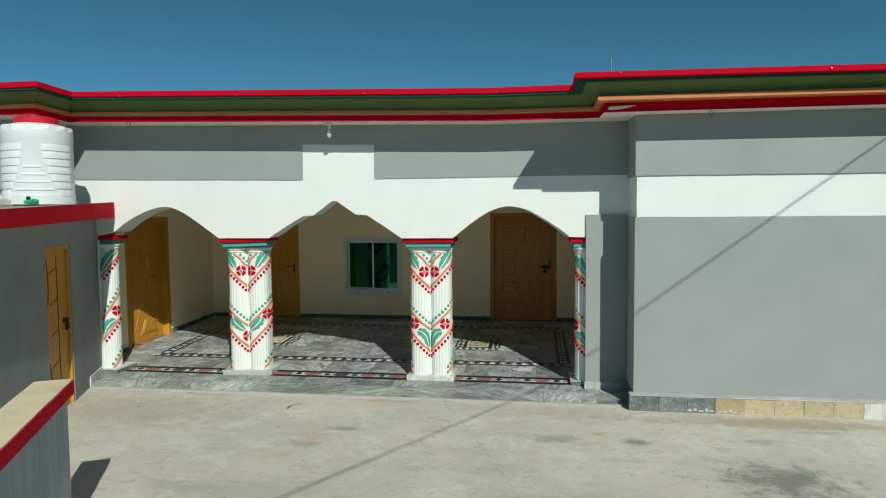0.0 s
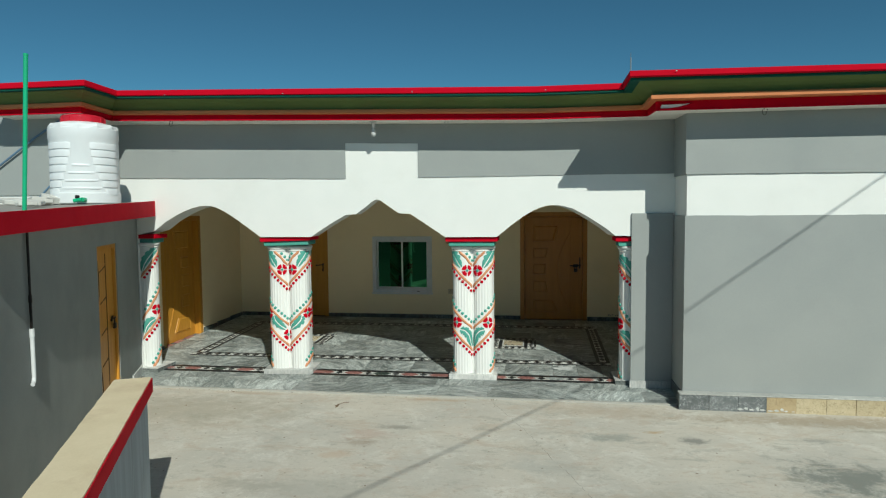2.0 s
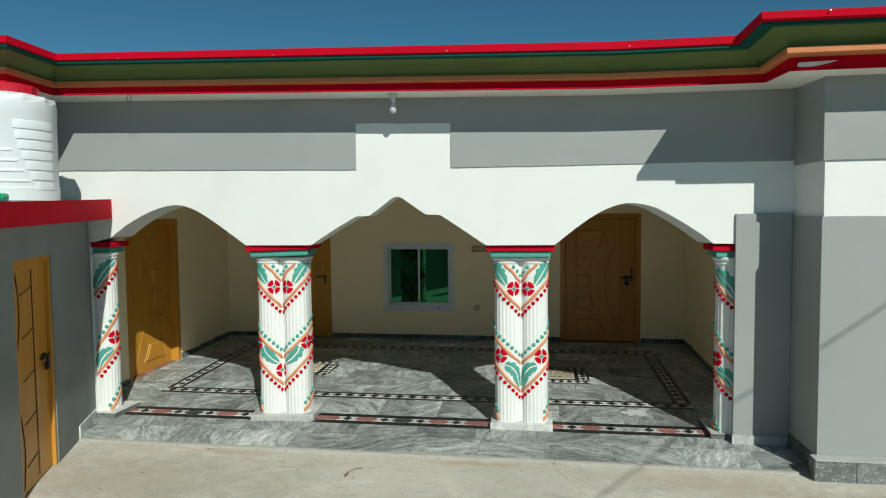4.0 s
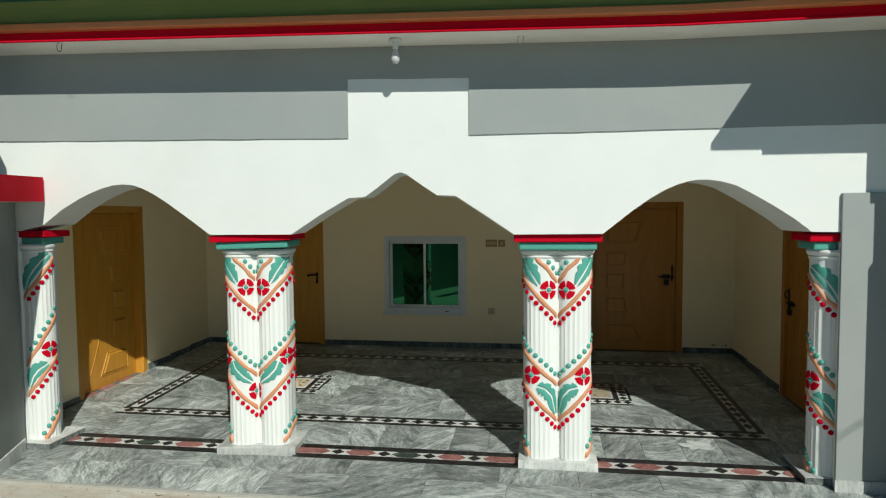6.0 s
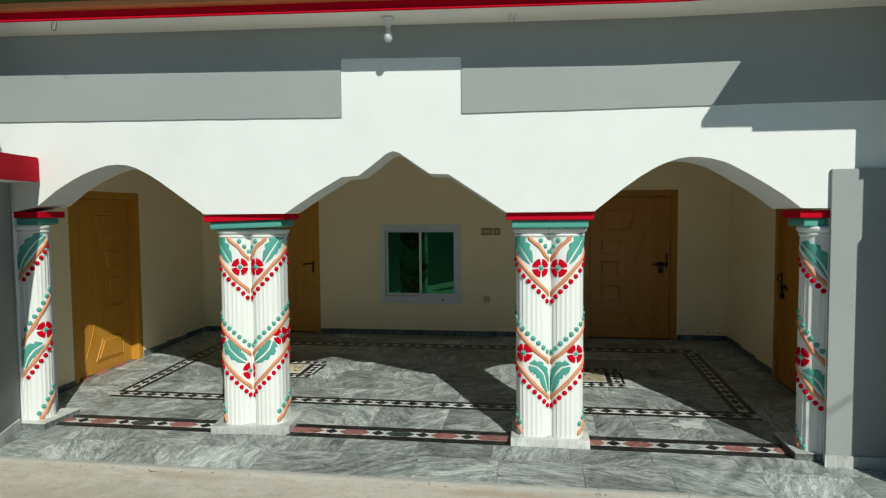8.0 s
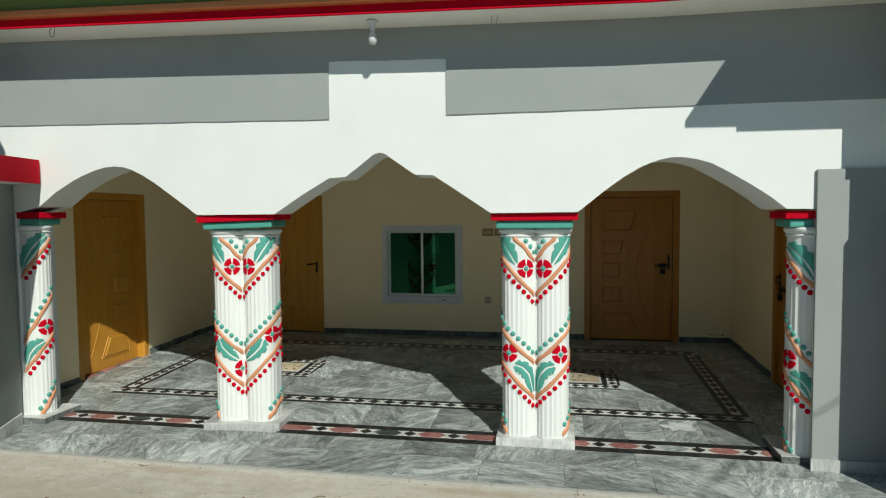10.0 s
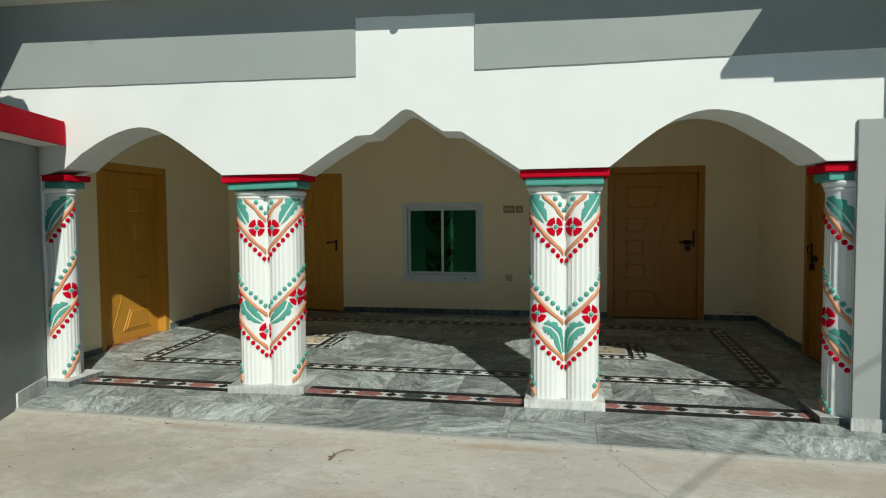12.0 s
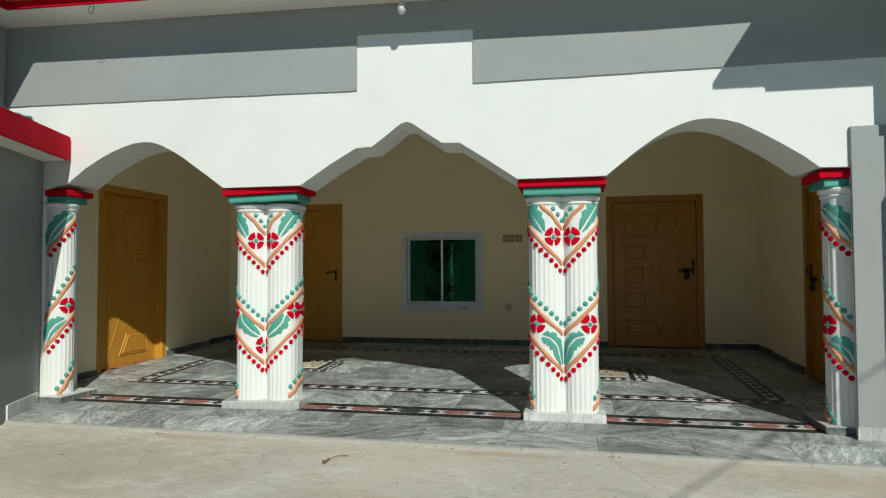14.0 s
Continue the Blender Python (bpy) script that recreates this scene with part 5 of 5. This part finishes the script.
# ---- fittings on the rear wall ----
panel = thing("switch_panel", (-2.221, BACK, 1.673), "brown and beige plastic switch panel on the cream wall", "switch")
part("plate", box(0, 0.162, -0.014, 0.0, 0, 0.105, 0.004), SWITCH, panel)
for k in range(5):
    part("rocker", box(0.012 + 0.0285 * k, 0.034 + 0.0285 * k, -0.019, -0.0141, 0.03, 0.075, 0.002), SOCKET, panel)
regulator = thing("fan_switch", (-2.04, BACK, 1.675), "small brown plastic regulator switch on the cream wall", "switch")
part("plate", box(0, 0.096, -0.014, 0.0, 0, 0.1, 0.004), SWITCH, regulator)
part("knob", box(0.028, 0.068, -0.022, -0.0141, 0.025, 0.075, 0.004), SOCKET, regulator)
socket = thing("wall_socket", (-2.193, BACK, 0.688), "square cream plastic wall socket", "socket")
part("plate", box(0, 0.098, -0.012, 0.0, 0, 0.098, 0.005), SOCKET, socket)
for dx, dz in ((0.049, 0.066), (0.033, 0.036), (0.065, 0.036)):
    part("pin_hole", box(dx - 0.006, dx + 0.006, -0.0135, -0.0121, dz - 0.006, dz + 0.006), SWITCH, socket)

# ---- overhead cable, known by the shadow that it throws on yard and wall ----
SHADOW = Vector((0.54, -1.0, 0.87))
c0 = Vector((-1.80, 5.24, 0.0)) + SHADOW * 5.6
c1 = Vector((3.62, WING_Y, 2.885)) + SHADOW * 3.2
run = c1 - c0
ends = (c0 - run * 0.6, c1 + run * 0.72)
cable = tagged(mesh_object("overhead_cable", tube([ends[0], c0 - run * 0.2, c0, c0 + run * 0.33, c0 + run * 0.66, c1, ends[1]], 0.008, 8), BLACK_METAL), "black power cable strung over the courtyard", "cable")
upole = thing("utility_pole", (ends[0].x - 0.06, ends[0].y, 0), "tapered grey steel pole carrying the power cable", "utility pole")
part("shaft", lathe([(0.09, 0), (0.085, 0.4), (0.06, ends[0].z + 0.15)], 16), STEEL, upole)
part("insulator", tube([(0.0, 0, ends[0].z), (0.08, 0, ends[0].z)], 0.03, 10), PVC, upole)
bracket = thing("roof_bracket", (ends[1].x + 0.05, ends[1].y, 3.779), "steel tube bracket on the roof holding the cable", "bracket")
part("tube", lathe([(0.03, 0), (0.03, ends[1].z - 3.779 + 0.1)], 12), STEEL, bracket)
part("insulator", tube([(0.0, 0, ends[1].z - 3.779), (-0.06, 0, ends[1].z - 3.779)], 0.025, 10), PVC, bracket)

# ---- far mast beyond the roof ----
mast = thing("antenna_mast", (2.42, 20.5, 0), "thin grey steel mast far beyond the roof", "antenna")
part("pole", tube([(0, 0, 0), (0, 0, 4), (0, 0, 7.0)], 0.022, 8), STEEL, mast)
part("tip", tube([(0, 0, 7.0), (0, 0, 7.15)], 0.01, 6), STEEL, mast)


# ---- marble floor, slab by slab ----
FLOOR = bpy.data.objects["floor"]
LEAN = math.degrees(math.atan(0.0375))
MESHES = {}


def shared(kind, mat, build):
    key = (kind, mat.name)
    if key not in MESHES:
        bm = build()
        me = bpy.data.meshes.new(kind[0])
        bm.normal_update()
        bm.to_mesh(me)
        bm.free()
        me.materials.append(mat)
        MESHES[key] = me
    return MESHES[key]


def lay(name, me, x, y, rise=0.0, turn=0.0, parent=FLOOR):
    """Lays a piece on the sloping floor, with its top rise above it."""
    ob = new(name, me)
    ob.parent = parent
    ob.matrix_basis = Matrix.Translation((x, y, floor_z(y) + rise)) @ pose(0, 0, 0, LEAN) @ pose(0, 0, 0, 0, 0, turn)
    return ob


def tile(x0, x1, y0, y1, mat=MARBLE, rise=0.0):
    g = 0.0014
    w, d = round(x1 - x0 - 2 * g, 3), round(y1 - y0 - 2 * g, 3)
    if w < 0.02 or d < 0.02:
        return
    me = shared(("tile", w, d), mat, lambda: box(-w / 2, w / 2, -d / 2, d / 2, -0.013, 0.0))
    lay("tile", me, (x0 + x1) / 2, (y0 + y1) / 2, rise + random.uniform(-0.0006, 0.0006))


def tile_rows(x0, x1, y0, y1, across, deep, phase=0.0, mat=MARBLE, stagger=True):
    """Fills a rectangle with courses of slabs."""
    rows = max(1, round((y1 - y0) / deep))
    h = (y1 - y0) / rows
    for r in range(rows):
        x = x0 - ((phase + (0.5 * across if stagger and r % 2 else 0.0)) % across)
        while x < x1 - 0.001:
            a, b = max(x, x0), min(x + across, x1)
            if b - a > 0.03:
                tile(a, b, y0 + r * h, y0 + (r + 1) * h, mat)
            x += across


S0, S1 = 8.475, 8.764
tile_rows(annex_at(7.95).x, WING_X, 7.79, 8.19, 0.64, 0.40, 0.25)
tile_rows(annex_at(8.3).x + 0.0, WING_X, 8.19, S0, 0.63, 0.29, 0.10)
tile_rows(ROOM_L, WING_X - 0.06, S1, 9.305, 0.34, 0.51, 0.12, stagger=False)
tile_rows(ROOM_L, -5.93, 9.305, 11.88, 0.63, 0.33)
tile_rows(0.62, ROOM_R, 9.305, 11.88, 0.57, 0.33)
tile_rows(ROOM_L, ROOM_R, 11.88, BACK, 0.62, 0.27)
tile_rows(-5.735, 0.425, 9.512, 10.145, 0.62, 0.315, 0.2)
tile_rows(-5.735, -4.75, 10.145, 10.885, 0.62, 0.37)
tile_rows(-4.01, -1.205, 10.145, 10.885, 0.62, 0.37, 0.3)
tile_rows(-0.465, 0.425, 10.145, 10.885, 0.62, 0.37)
tile_rows(-5.735, 0.425, 10.885, 11.675, 0.62, 0.38, 0.4)
# nosing along the step
x = annex_at(7.77).x
k = 0
while x < WING_X - 0.03:
    n = min(x + 0.61, WING_X - 0.03)
    me = shared(("nosing", round(n - x, 3)), EDGE_STONE, lambda: box(-(n - x) / 2 + 0.0015, (n - x) / 2 - 0.0015, -0.0165, 0.0165, -0.032, 0.001))
    lay("nosing", me, (x + n) / 2, 7.772)
    x = n


def diamond(lx, ly):
    bm = bmesh.new()
    return slab([(-lx, 0), (0, -ly), (lx, 0), (0, ly)], -0.004, 0.0, bm)


def band(a, b, width, edge=0.052, pitch=0.158, inner=1):
    """An inlaid border along a line: two black strips and, between them, white with black diamonds."""
    a, b = Vector(a), Vector(b)
    d = (b - a)
    length = d.length
    turn = math.degrees(math.atan2(d.y, d.x))
    n = Vector((-d.y, d.x)).normalized() * inner
    mid = (a + b) / 2
    strip = shared(("border_strip", round(length, 3), edge), MARBLE_BLACK, lambda: box(-length / 2, length / 2, -edge / 2, edge / 2, -0.012, 0.0))
    core = width - 2 * edge
    white = shared(("border_ground", round(length, 3), round(core, 3)), MARBLE_WHITE, lambda: box(-length / 2, length / 2, -core / 2 + 0.0005, core / 2 - 0.0005, -0.012, 0.0))
    for off, me, nm in ((edge / 2, strip, "border_strip"), (width / 2, white, "border_ground"), (width - edge / 2, strip, "border_strip")):
        p = mid + n * off
        lay(nm, me, p.x, p.y, 0.0008, turn)
    chip = shared(("border_chip", core, pitch), MARBLE_BLACK, lambda: diamond(pitch * 0.42, core * 0.48))
    count = int(length / pitch)
    for k in range(count):
        p = a + d.normalized() * (pitch * (k + 0.5) + (length - count * pitch) / 2) + n * (width / 2)
        lay("border_chip", chip, p.x, p.y, 0.0042, turn)


FL, FR, BR, BL = Vector((-5.93, 9.305)), Vector((0.62, 9.305)), Vector((0.62, 11.88)), Vector((-5.93, 11.88))
W = 0.205
band(FL, FR, W)
band(BR, BL, W)
band(Vector((0.62, 9.305 + W)), Vector((0.62, 11.88 - W)), W - 0.01)
band(Vector((-5.93, 11.88 - W)), Vector((-5.93, 9.305 + W)), W - 0.01)


def medallion(x0, x1, y0, y1):
    """A framed inlay: diamond border, black line, and a field of flecked beige stone."""
    e = 0.16
    band((x0, y0), (x1, y0), e, 0.028, 0.105)
    band((x1, y1), (x0, y1), e, 0.028, 0.105)
    band((x1, y0 + e), (x1, y1 - e), e, 0.028, 0.105)
    band((x0, y1 - e), (x0, y0 + e), e, 0.028, 0.105)
    cx, cy = (x0 + x1) / 2, (y0 + y1) / 2
    w, d = x1 - x0 - 2 * e, y1 - y0 - 2 * e
    lay("medallion_line", shared(("medallion_line", w, d), MARBLE_BLACK, lambda: box(-w / 2, w / 2, -d / 2, d / 2, -0.012, 0.0)), cx, cy, 0.0008)
    lay("medallion_frame", shared(("medallion_frame", w, d), MARBLE_WHITE, lambda: box(-w / 2 + 0.03, w / 2 - 0.03, -d / 2 + 0.03, d / 2 - 0.03, -0.004, 0.0)), cx, cy, 0.0045)
    lay("medallion_field", shared(("medallion_field", w, d), BEIGE_STONE, lambda: box(-w / 2 + 0.055, w / 2 - 0.055, -d / 2 + 0.055, d / 2 - 0.055, -0.003, 0.0)), cx, cy, 0.0085)
    rnd = random.Random(4)
    for k in range(14):
        fx, fy = rnd.uniform(-w / 2 + 0.075, w / 2 - 0.075), rnd.uniform(-d / 2 + 0.075, d / 2 - 0.075)
        mat = (MARBLE_PINK, MARBLE_GREEN, MARBLE_BLACK)[k % 3]
        me = shared(("medallion_fleck", k % 5), mat, lambda: slab([(0.018 * math.cos(a) * rnd.uniform(0.5, 1.1), 0.018 * math.sin(a) * rnd.uniform(0.4, 1.0)) for a in [radians(60 * q) for q in range(6)]], -0.003, 0.0))
        lay("medallion_fleck", me, cx + fx, cy + fy, 0.0115, rnd.uniform(0, 180))


medallion(-1.205, -0.465, 10.145, 10.885)
medallion(-4.75, -4.01, 10.145, 10.885)


def strip_bay(x0, x1, diamonds, colours):
    """The coloured inlay between two pillar bases."""
    mid, length = (x0 + x1) / 2, x1 - x0
    black = shared(("strip_edge", round(length, 3)), MARBLE_BLACK, lambda: box(-length / 2, length / 2, -0.043, 0.043, -0.012, 0.0))
    lay("strip_edge", black, mid, S0 + 0.0445, 0.0008)
    lay("strip_edge", black, mid, S1 - 0.0445, 0.0008)
    core = S1 - S0 - 0.178
    cy = (S0 + S1) / 2
    ground = shared(("strip_ground", round(length, 3)), MARBLE_WHITE, lambda: box(-length / 2, length / 2, -core / 2, core / 2, -0.012, 0.0))
    lay("strip_ground", ground, mid, cy, 0.0006)
    chip = shared(("strip_diamond",), MARBLE_BLACK, lambda: diamond(0.056, core * 0.46))
    for x in diamonds:
        lay("strip_diamond", chip, x, cy, 0.0042)
    ends = [x0] + list(diamonds) + [x1]
    for a, b, mat in zip(ends, ends[1:], colours):
        la, lb = (a if a == x0 else a + 0.072), (b if b == x1 else b - 0.072)
        if lb - la < 0.04:
            continue
        h = core / 2 - 0.002
        tip = min(0.06, (lb - la) * 0.3)
        w = (lb - la) / 2
        lt, rt = (0.0 if a == x0 else tip), (0.0 if b == x1 else tip)
        me = shared(("strip_stone", round(w, 3), lt > 0, rt > 0), mat, lambda: slab([(-w, 0), (-w + lt, -h), (w - rt, -h), (w, 0), (w - rt, h), (-w + lt, h)] if lt and rt else [(-w + lt, -h), (w - rt, -h), (w, 0), (w - rt, h), (-w + lt, h), (-w, 0)], -0.004, 0.0))
        lay("strip_stone", me, (la + lb) / 2, cy, 0.0042)


strip_bay(-5.975, -4.325, (-5.686, -5.265, -4.875, -4.441), (MARBLE_PINK, MARBLE_PINK, MARBLE_GREEN, MARBLE_PINK, MARBLE_PINK))
strip_bay(-3.61, -1.64, (-3.232, -2.811, -2.409, -2.015), (MARBLE_PINK, MARBLE_PINK, MARBLE_GREEN, MARBLE_PINK, MARBLE_PINK))
strip_bay(-0.985, 0.588, (-0.785, -0.388, -0.001, 0.395), (MARBLE_PINK, MARBLE_PINK, MARBLE, MARBLE_PINK, MARBLE_PINK))
# thresholds at the end doors
for y0 in (9.66, 9.98, 10.30):
    lay("threshold_tile", shared(("threshold_tile",), MARBLE_PINK, lambda: box(-0.048, 0.048, -0.1, 0.1, -0.012, 0.0)), ROOM_L - 0.05, y0 + 0.16, 0.002)

# ---- skirtings ----
def skirting(name, pieces, mat, label):
    """Upright stone strips along a wall foot: pieces of (x, y, turn, length, height, z)."""
    host = tagged(new(name), label, "baseboard", "", "structure")
    host.empty_display_size = 0.1
    for x, y, turn, length, height, z in pieces:
        me = shared(("skirting_slab", round(length, 2), round(height, 2)), mat, lambda: box(0.001, round(length, 2) - 0.001, -0.014, 0.0, -0.02, height))
        ob = new("skirting_slab", me)
        ob.parent = host
        ob.matrix_basis = pose(x, y, z, 0, 0, turn)


back_pieces = []
for x0, x1 in ((ROOM_L + 0.015, DOOR_B[0]), (DOOR_B[1], DOOR_R[0]), (DOOR_R[1], ROOM_R - 0.015)):
    n = max(1, round((x1 - x0) / 0.52))
    back_pieces += [(x0 + (x1 - x0) * k / n, BACK - 0.001, 0, (x1 - x0) / n, 0.075, fz_back) for k in range(n)]
skirting("baseboard_rear", back_pieces, MARBLE_DARK, "dark grey marble skirting of the veranda")
side = []
for y0, y1 in ((8.86, DOOR_L[0]), (DOOR_L[1], BACK - 0.016)):
    n = max(1, round((y1 - y0) / 0.5))
    side += [(ROOM_L + 0.001, y0 + (y1 - y0) * k / n, 90, (y1 - y0) / n, 0.085, floor_z(y0 + (y1 - y0) * k / n)) for k in range(n)]
skirting("baseboard_west", side, MARBLE_DARK, "dark grey marble skirting of the veranda")
side = []
for y0, y1 in ((8.86, DOOR_E[0]), (DOOR_E[1], BACK - 0.016)):
    n = max(1, round((y1 - y0) / 0.5))
    side += [(ROOM_R - 0.001, y0 + (y1 - y0) * (k + 1) / n, -90, (y1 - y0) / n, 0.085, floor_z(y0 + (y1 - y0) * k / n)) for k in range(n)]
skirting("baseboard_east", side, MARBLE_DARK, "dark grey marble skirting of the veranda")
a, b = annex_at(7.775, 0.001), annex_at(8.33, 0.001)
skirting("baseboard_annex", [(a.x, a.y, ang, (b - a).length, 0.125, 0.02)], MARBLE_PALE, "pale marble skirting along the annex wall")
pier_face = FRONT - 0.031
skirting("baseboard_pier", [(0.735, pier_face, 0, 0.25, 0.09, floor_z(8.36)), (0.986, pier_face, 0, WING_X - 0.987, 0.09, floor_z(8.36))], MARBLE_PALE, "pale stained marble foot of the pier")
wing_return = [(WING_X - 0.001, FRONT - 0.045, -90, FRONT - 0.045 - WING_Y, 0.17, 0.0)]
skirting("baseboard_wing_return", wing_return, MARBLE_DARK, "dark stone foot of the wing's side")

# ---- plinth of the wing ----
plinth = tagged(mesh_object("plinth", box(WING_X - 0.045, 11.0, WING_Y - 0.105, WING_Y - 0.001, 0.0, 0.178), PLINTH_BED), "stone-faced plinth of the wing", "plinth", "", "structure")
xs = [1.195, 1.526, 1.845, 2.153, 2.469, 2.788, 3.10, 3.41, 3.72] + [4.03 + 0.315 * k for k in range(22)]
stones = [FLECKED, FLECKED, FLECKED, CHISELLED_BROWN, CHISELLED, CHISELLED, CHISELLED, CHISELLED, MARBLE_PALE, MARBLE_PALE, FLECKED, CHISELLED]
for k, (x0, x1) in enumerate(zip(xs, xs[1:])):
    w = round(x1 - x0, 2)
    me = shared(("plinth_stone", w), stones[k % len(stones)], lambda: box(0.002, w - 0.002, -0.018, 0.0, 0.0, 0.176, 0.002))
    ob = new("plinth_stone", me)
    ob.parent = plinth
    ob.matrix_basis = pose(x0, WING_Y - 0.105, random.uniform(-0.002, 0.002), random.uniform(-0.6, 0.6), 0, 0)
ob = new("plinth_cap", shared(("plinth_cap",), MARBLE_WHITE, lambda: box(WING_X - 0.06, 11.0, WING_Y - 0.127, WING_Y - 0.001, 0.179, 0.192, 0.003)))
ob.parent = plinth
me = shared(("plinth_stone", "end"), MARBLE_DARK, lambda: box(WING_X - 0.066, WING_X - 0.046, WING_Y - 0.122, WING_Y - 0.002, 0.0, 0.177, 0.003))
ob = new("plinth_stone", me)
ob.parent = plinth

def blot(cx, cz, rx, rz, seed, n=40):
    """A ragged closed outline."""
    rnd = random.Random(seed)
    lump = [rnd.uniform(0.4, 1.2) for _ in range(n)]
    lump = [(lump[k - 1] + 2 * lump[k] + lump[(k + 1) % n]) / 4 for k in range(n)]
    return [(cx + rx * lump[k] * math.cos(2 * math.pi * k / n), cz + rz * lump[k] * math.sin(2 * math.pi * k / n)) for k in range(n)]


# white paint spilled on the plinth and on one floor slab
for k, (x, z, rx, rz) in enumerate(((1.87, 0.02, 0.03, 0.014), (1.93, 0.03, 0.025, 0.02), (1.99, 0.018, 0.03, 0.012), (2.06, 0.03, 0.022, 0.022), (2.11, 0.02, 0.03, 0.012), (2.19, 0.012, 0.035, 0.008), (2.26, 0.016, 0.03, 0.014), (2.32, 0.03, 0.022, 0.024), (2.36, 0.014, 0.03, 0.01), (2.44, 0.01, 0.02, 0.006))):
    spill = prism(blot(x, z + 0.01, rx, rz, k), WING_Y - 0.1268, WING_Y - 0.122)
    ob = mesh_object("paint_splash", spill, PAINT_SPILL, plinth, "spilled white paint")
spill = bmesh.new()
slab(blot(0, 0, 0.17, 0.13, 9), -0.001, 0.0, spill)
ob = lay("paint_splash", shared(("paint_splash",), PAINT_SPILL, lambda: spill), -0.063, 9.124, 0.0032)
ob["label"] = "pale dried splash on the marble"

# chipped plaster low on the rear wall
for k, (x, z, r) in enumerate(((0.92, 0.308, 0.02), (0.955, 0.296, 0.013), (0.99, 0.312, 0.012), (1.045, 0.295, 0.014), (1.085, 0.305, 0.018))):
    mesh_object("plaster_chip", prism(blot(x, z, r, r * 0.6, 20 + k, 14), BACK - 0.0025, BACK + 0.001), MORTAR, bpy.data.objects["wall_rear"], "dark chipped spot")

# ---- on the yard ----
crack = bmesh.new()
pts = [(-1.036, 7.76), (-0.86, 7.35), (-0.66, 6.9), (-0.479, 6.45), (-0.36, 6.1), (-0.178, 5.65), (-0.017, 5.22), (0.16, 4.7), (0.35, 4.1)]
fine_pts = []
rnd = random.Random(8)
for (xa, ya), (xb, yb) in zip(pts, pts[1:]):
    for q in range(8):
        f = q / 8
        fine_pts.append((xa + (xb - xa) * f + rnd.uniform(-0.012, 0.012), ya + (yb - ya) * f))
rows = [(crack.verts.new((x - w, y, 0.0012)), crack.verts.new((x + w, y, 0.0012))) for x, y in fine_pts for w in (rnd.uniform(0.0006, 0.003),)]
for (a, b), (c, d) in zip(rows, rows[1:]):
    crack.faces.new((a, b, d, c))
tagged(mesh_object("crack", crack, CRACK), "hairline crack across the courtyard concrete", "crack", "", "structure")


def dry_twig(x, y, long):
    """A forked dry twig: a thick broken foot, a kinked stem and short side shoots."""
    twig = thing("twig", (x, y, 0.004), "small forked dry brown twig lying on the courtyard concrete", "twig")

    def at(u, v, h):
        return (u * long, v * long, h)

    part("foot", tube([at(0, -0.26, 0.002), at(0.01, -0.12, 0.003), at(0.012, 0.08, 0.006)], 0.009, 6), BARK, twig, "thick broken foot")
    part("stem", tube([at(0.012, 0.06, 0.006), at(0.08, 0.24, 0.01), at(0.15, 0.42, 0.006), at(0.24, 0.5, 0.003), at(0.42, 0.5, 0.004)], 0.0022, 6), BARK, twig)
    part("shoot", tube([at(0.008, -0.1, 0.004), at(-0.05, -0.06, 0.006), at(-0.11, -0.05, 0.002)], 0.005, 6), BARK, twig)
    part("shoot", tube([at(0.01, 0.04, 0.005), at(-0.03, 0.15, 0.008), at(-0.06, 0.2, 0.004)], 0.004, 6), BARK, twig)


dry_twig(-2.828, 7.275, 0.25)

crumbs = bmesh.new()
rnd = random.Random(12)
spots = [(-4.42, 7.725), (-4.15, 7.735), (-4.38, 7.70), (-4.68, 7.08), (-4.03, 7.03), (-3.3, 7.31)]
spots += [(rnd.uniform(-5.4, 1.0), 7.752 - abs(rnd.gauss(0, 0.03))) for _ in range(40)] + [(rnd.uniform(-5.0, 3.5), rnd.uniform(4.6, 7.6)) for _ in range(46)]
for k, (x, y) in enumerate(spots):
    r = rnd.uniform(0.008, 0.016) if k < 6 else rnd.uniform(0.003, 0.010)
    n = 7
    ring = [(x + r * rnd.uniform(0.5, 1.3) * math.cos(6.2832 * q / n) * 1.5, y + r * rnd.uniform(0.5, 1.1) * math.sin(6.2832 * q / n)) for q in range(n)]
    low = [crumbs.verts.new((px, py, 0.0)) for px, py in ring]
    top = crumbs.verts.new((x, y, r * 0.45))
    for q in range(n):
        crumbs.faces.new((low[q], low[(q + 1) % n], top))
tagged(mesh_object("dirt_crumbs", crumbs, BARK), "loose brown crumbs of soil scattered on the concrete", "dirt", "", "stuff")
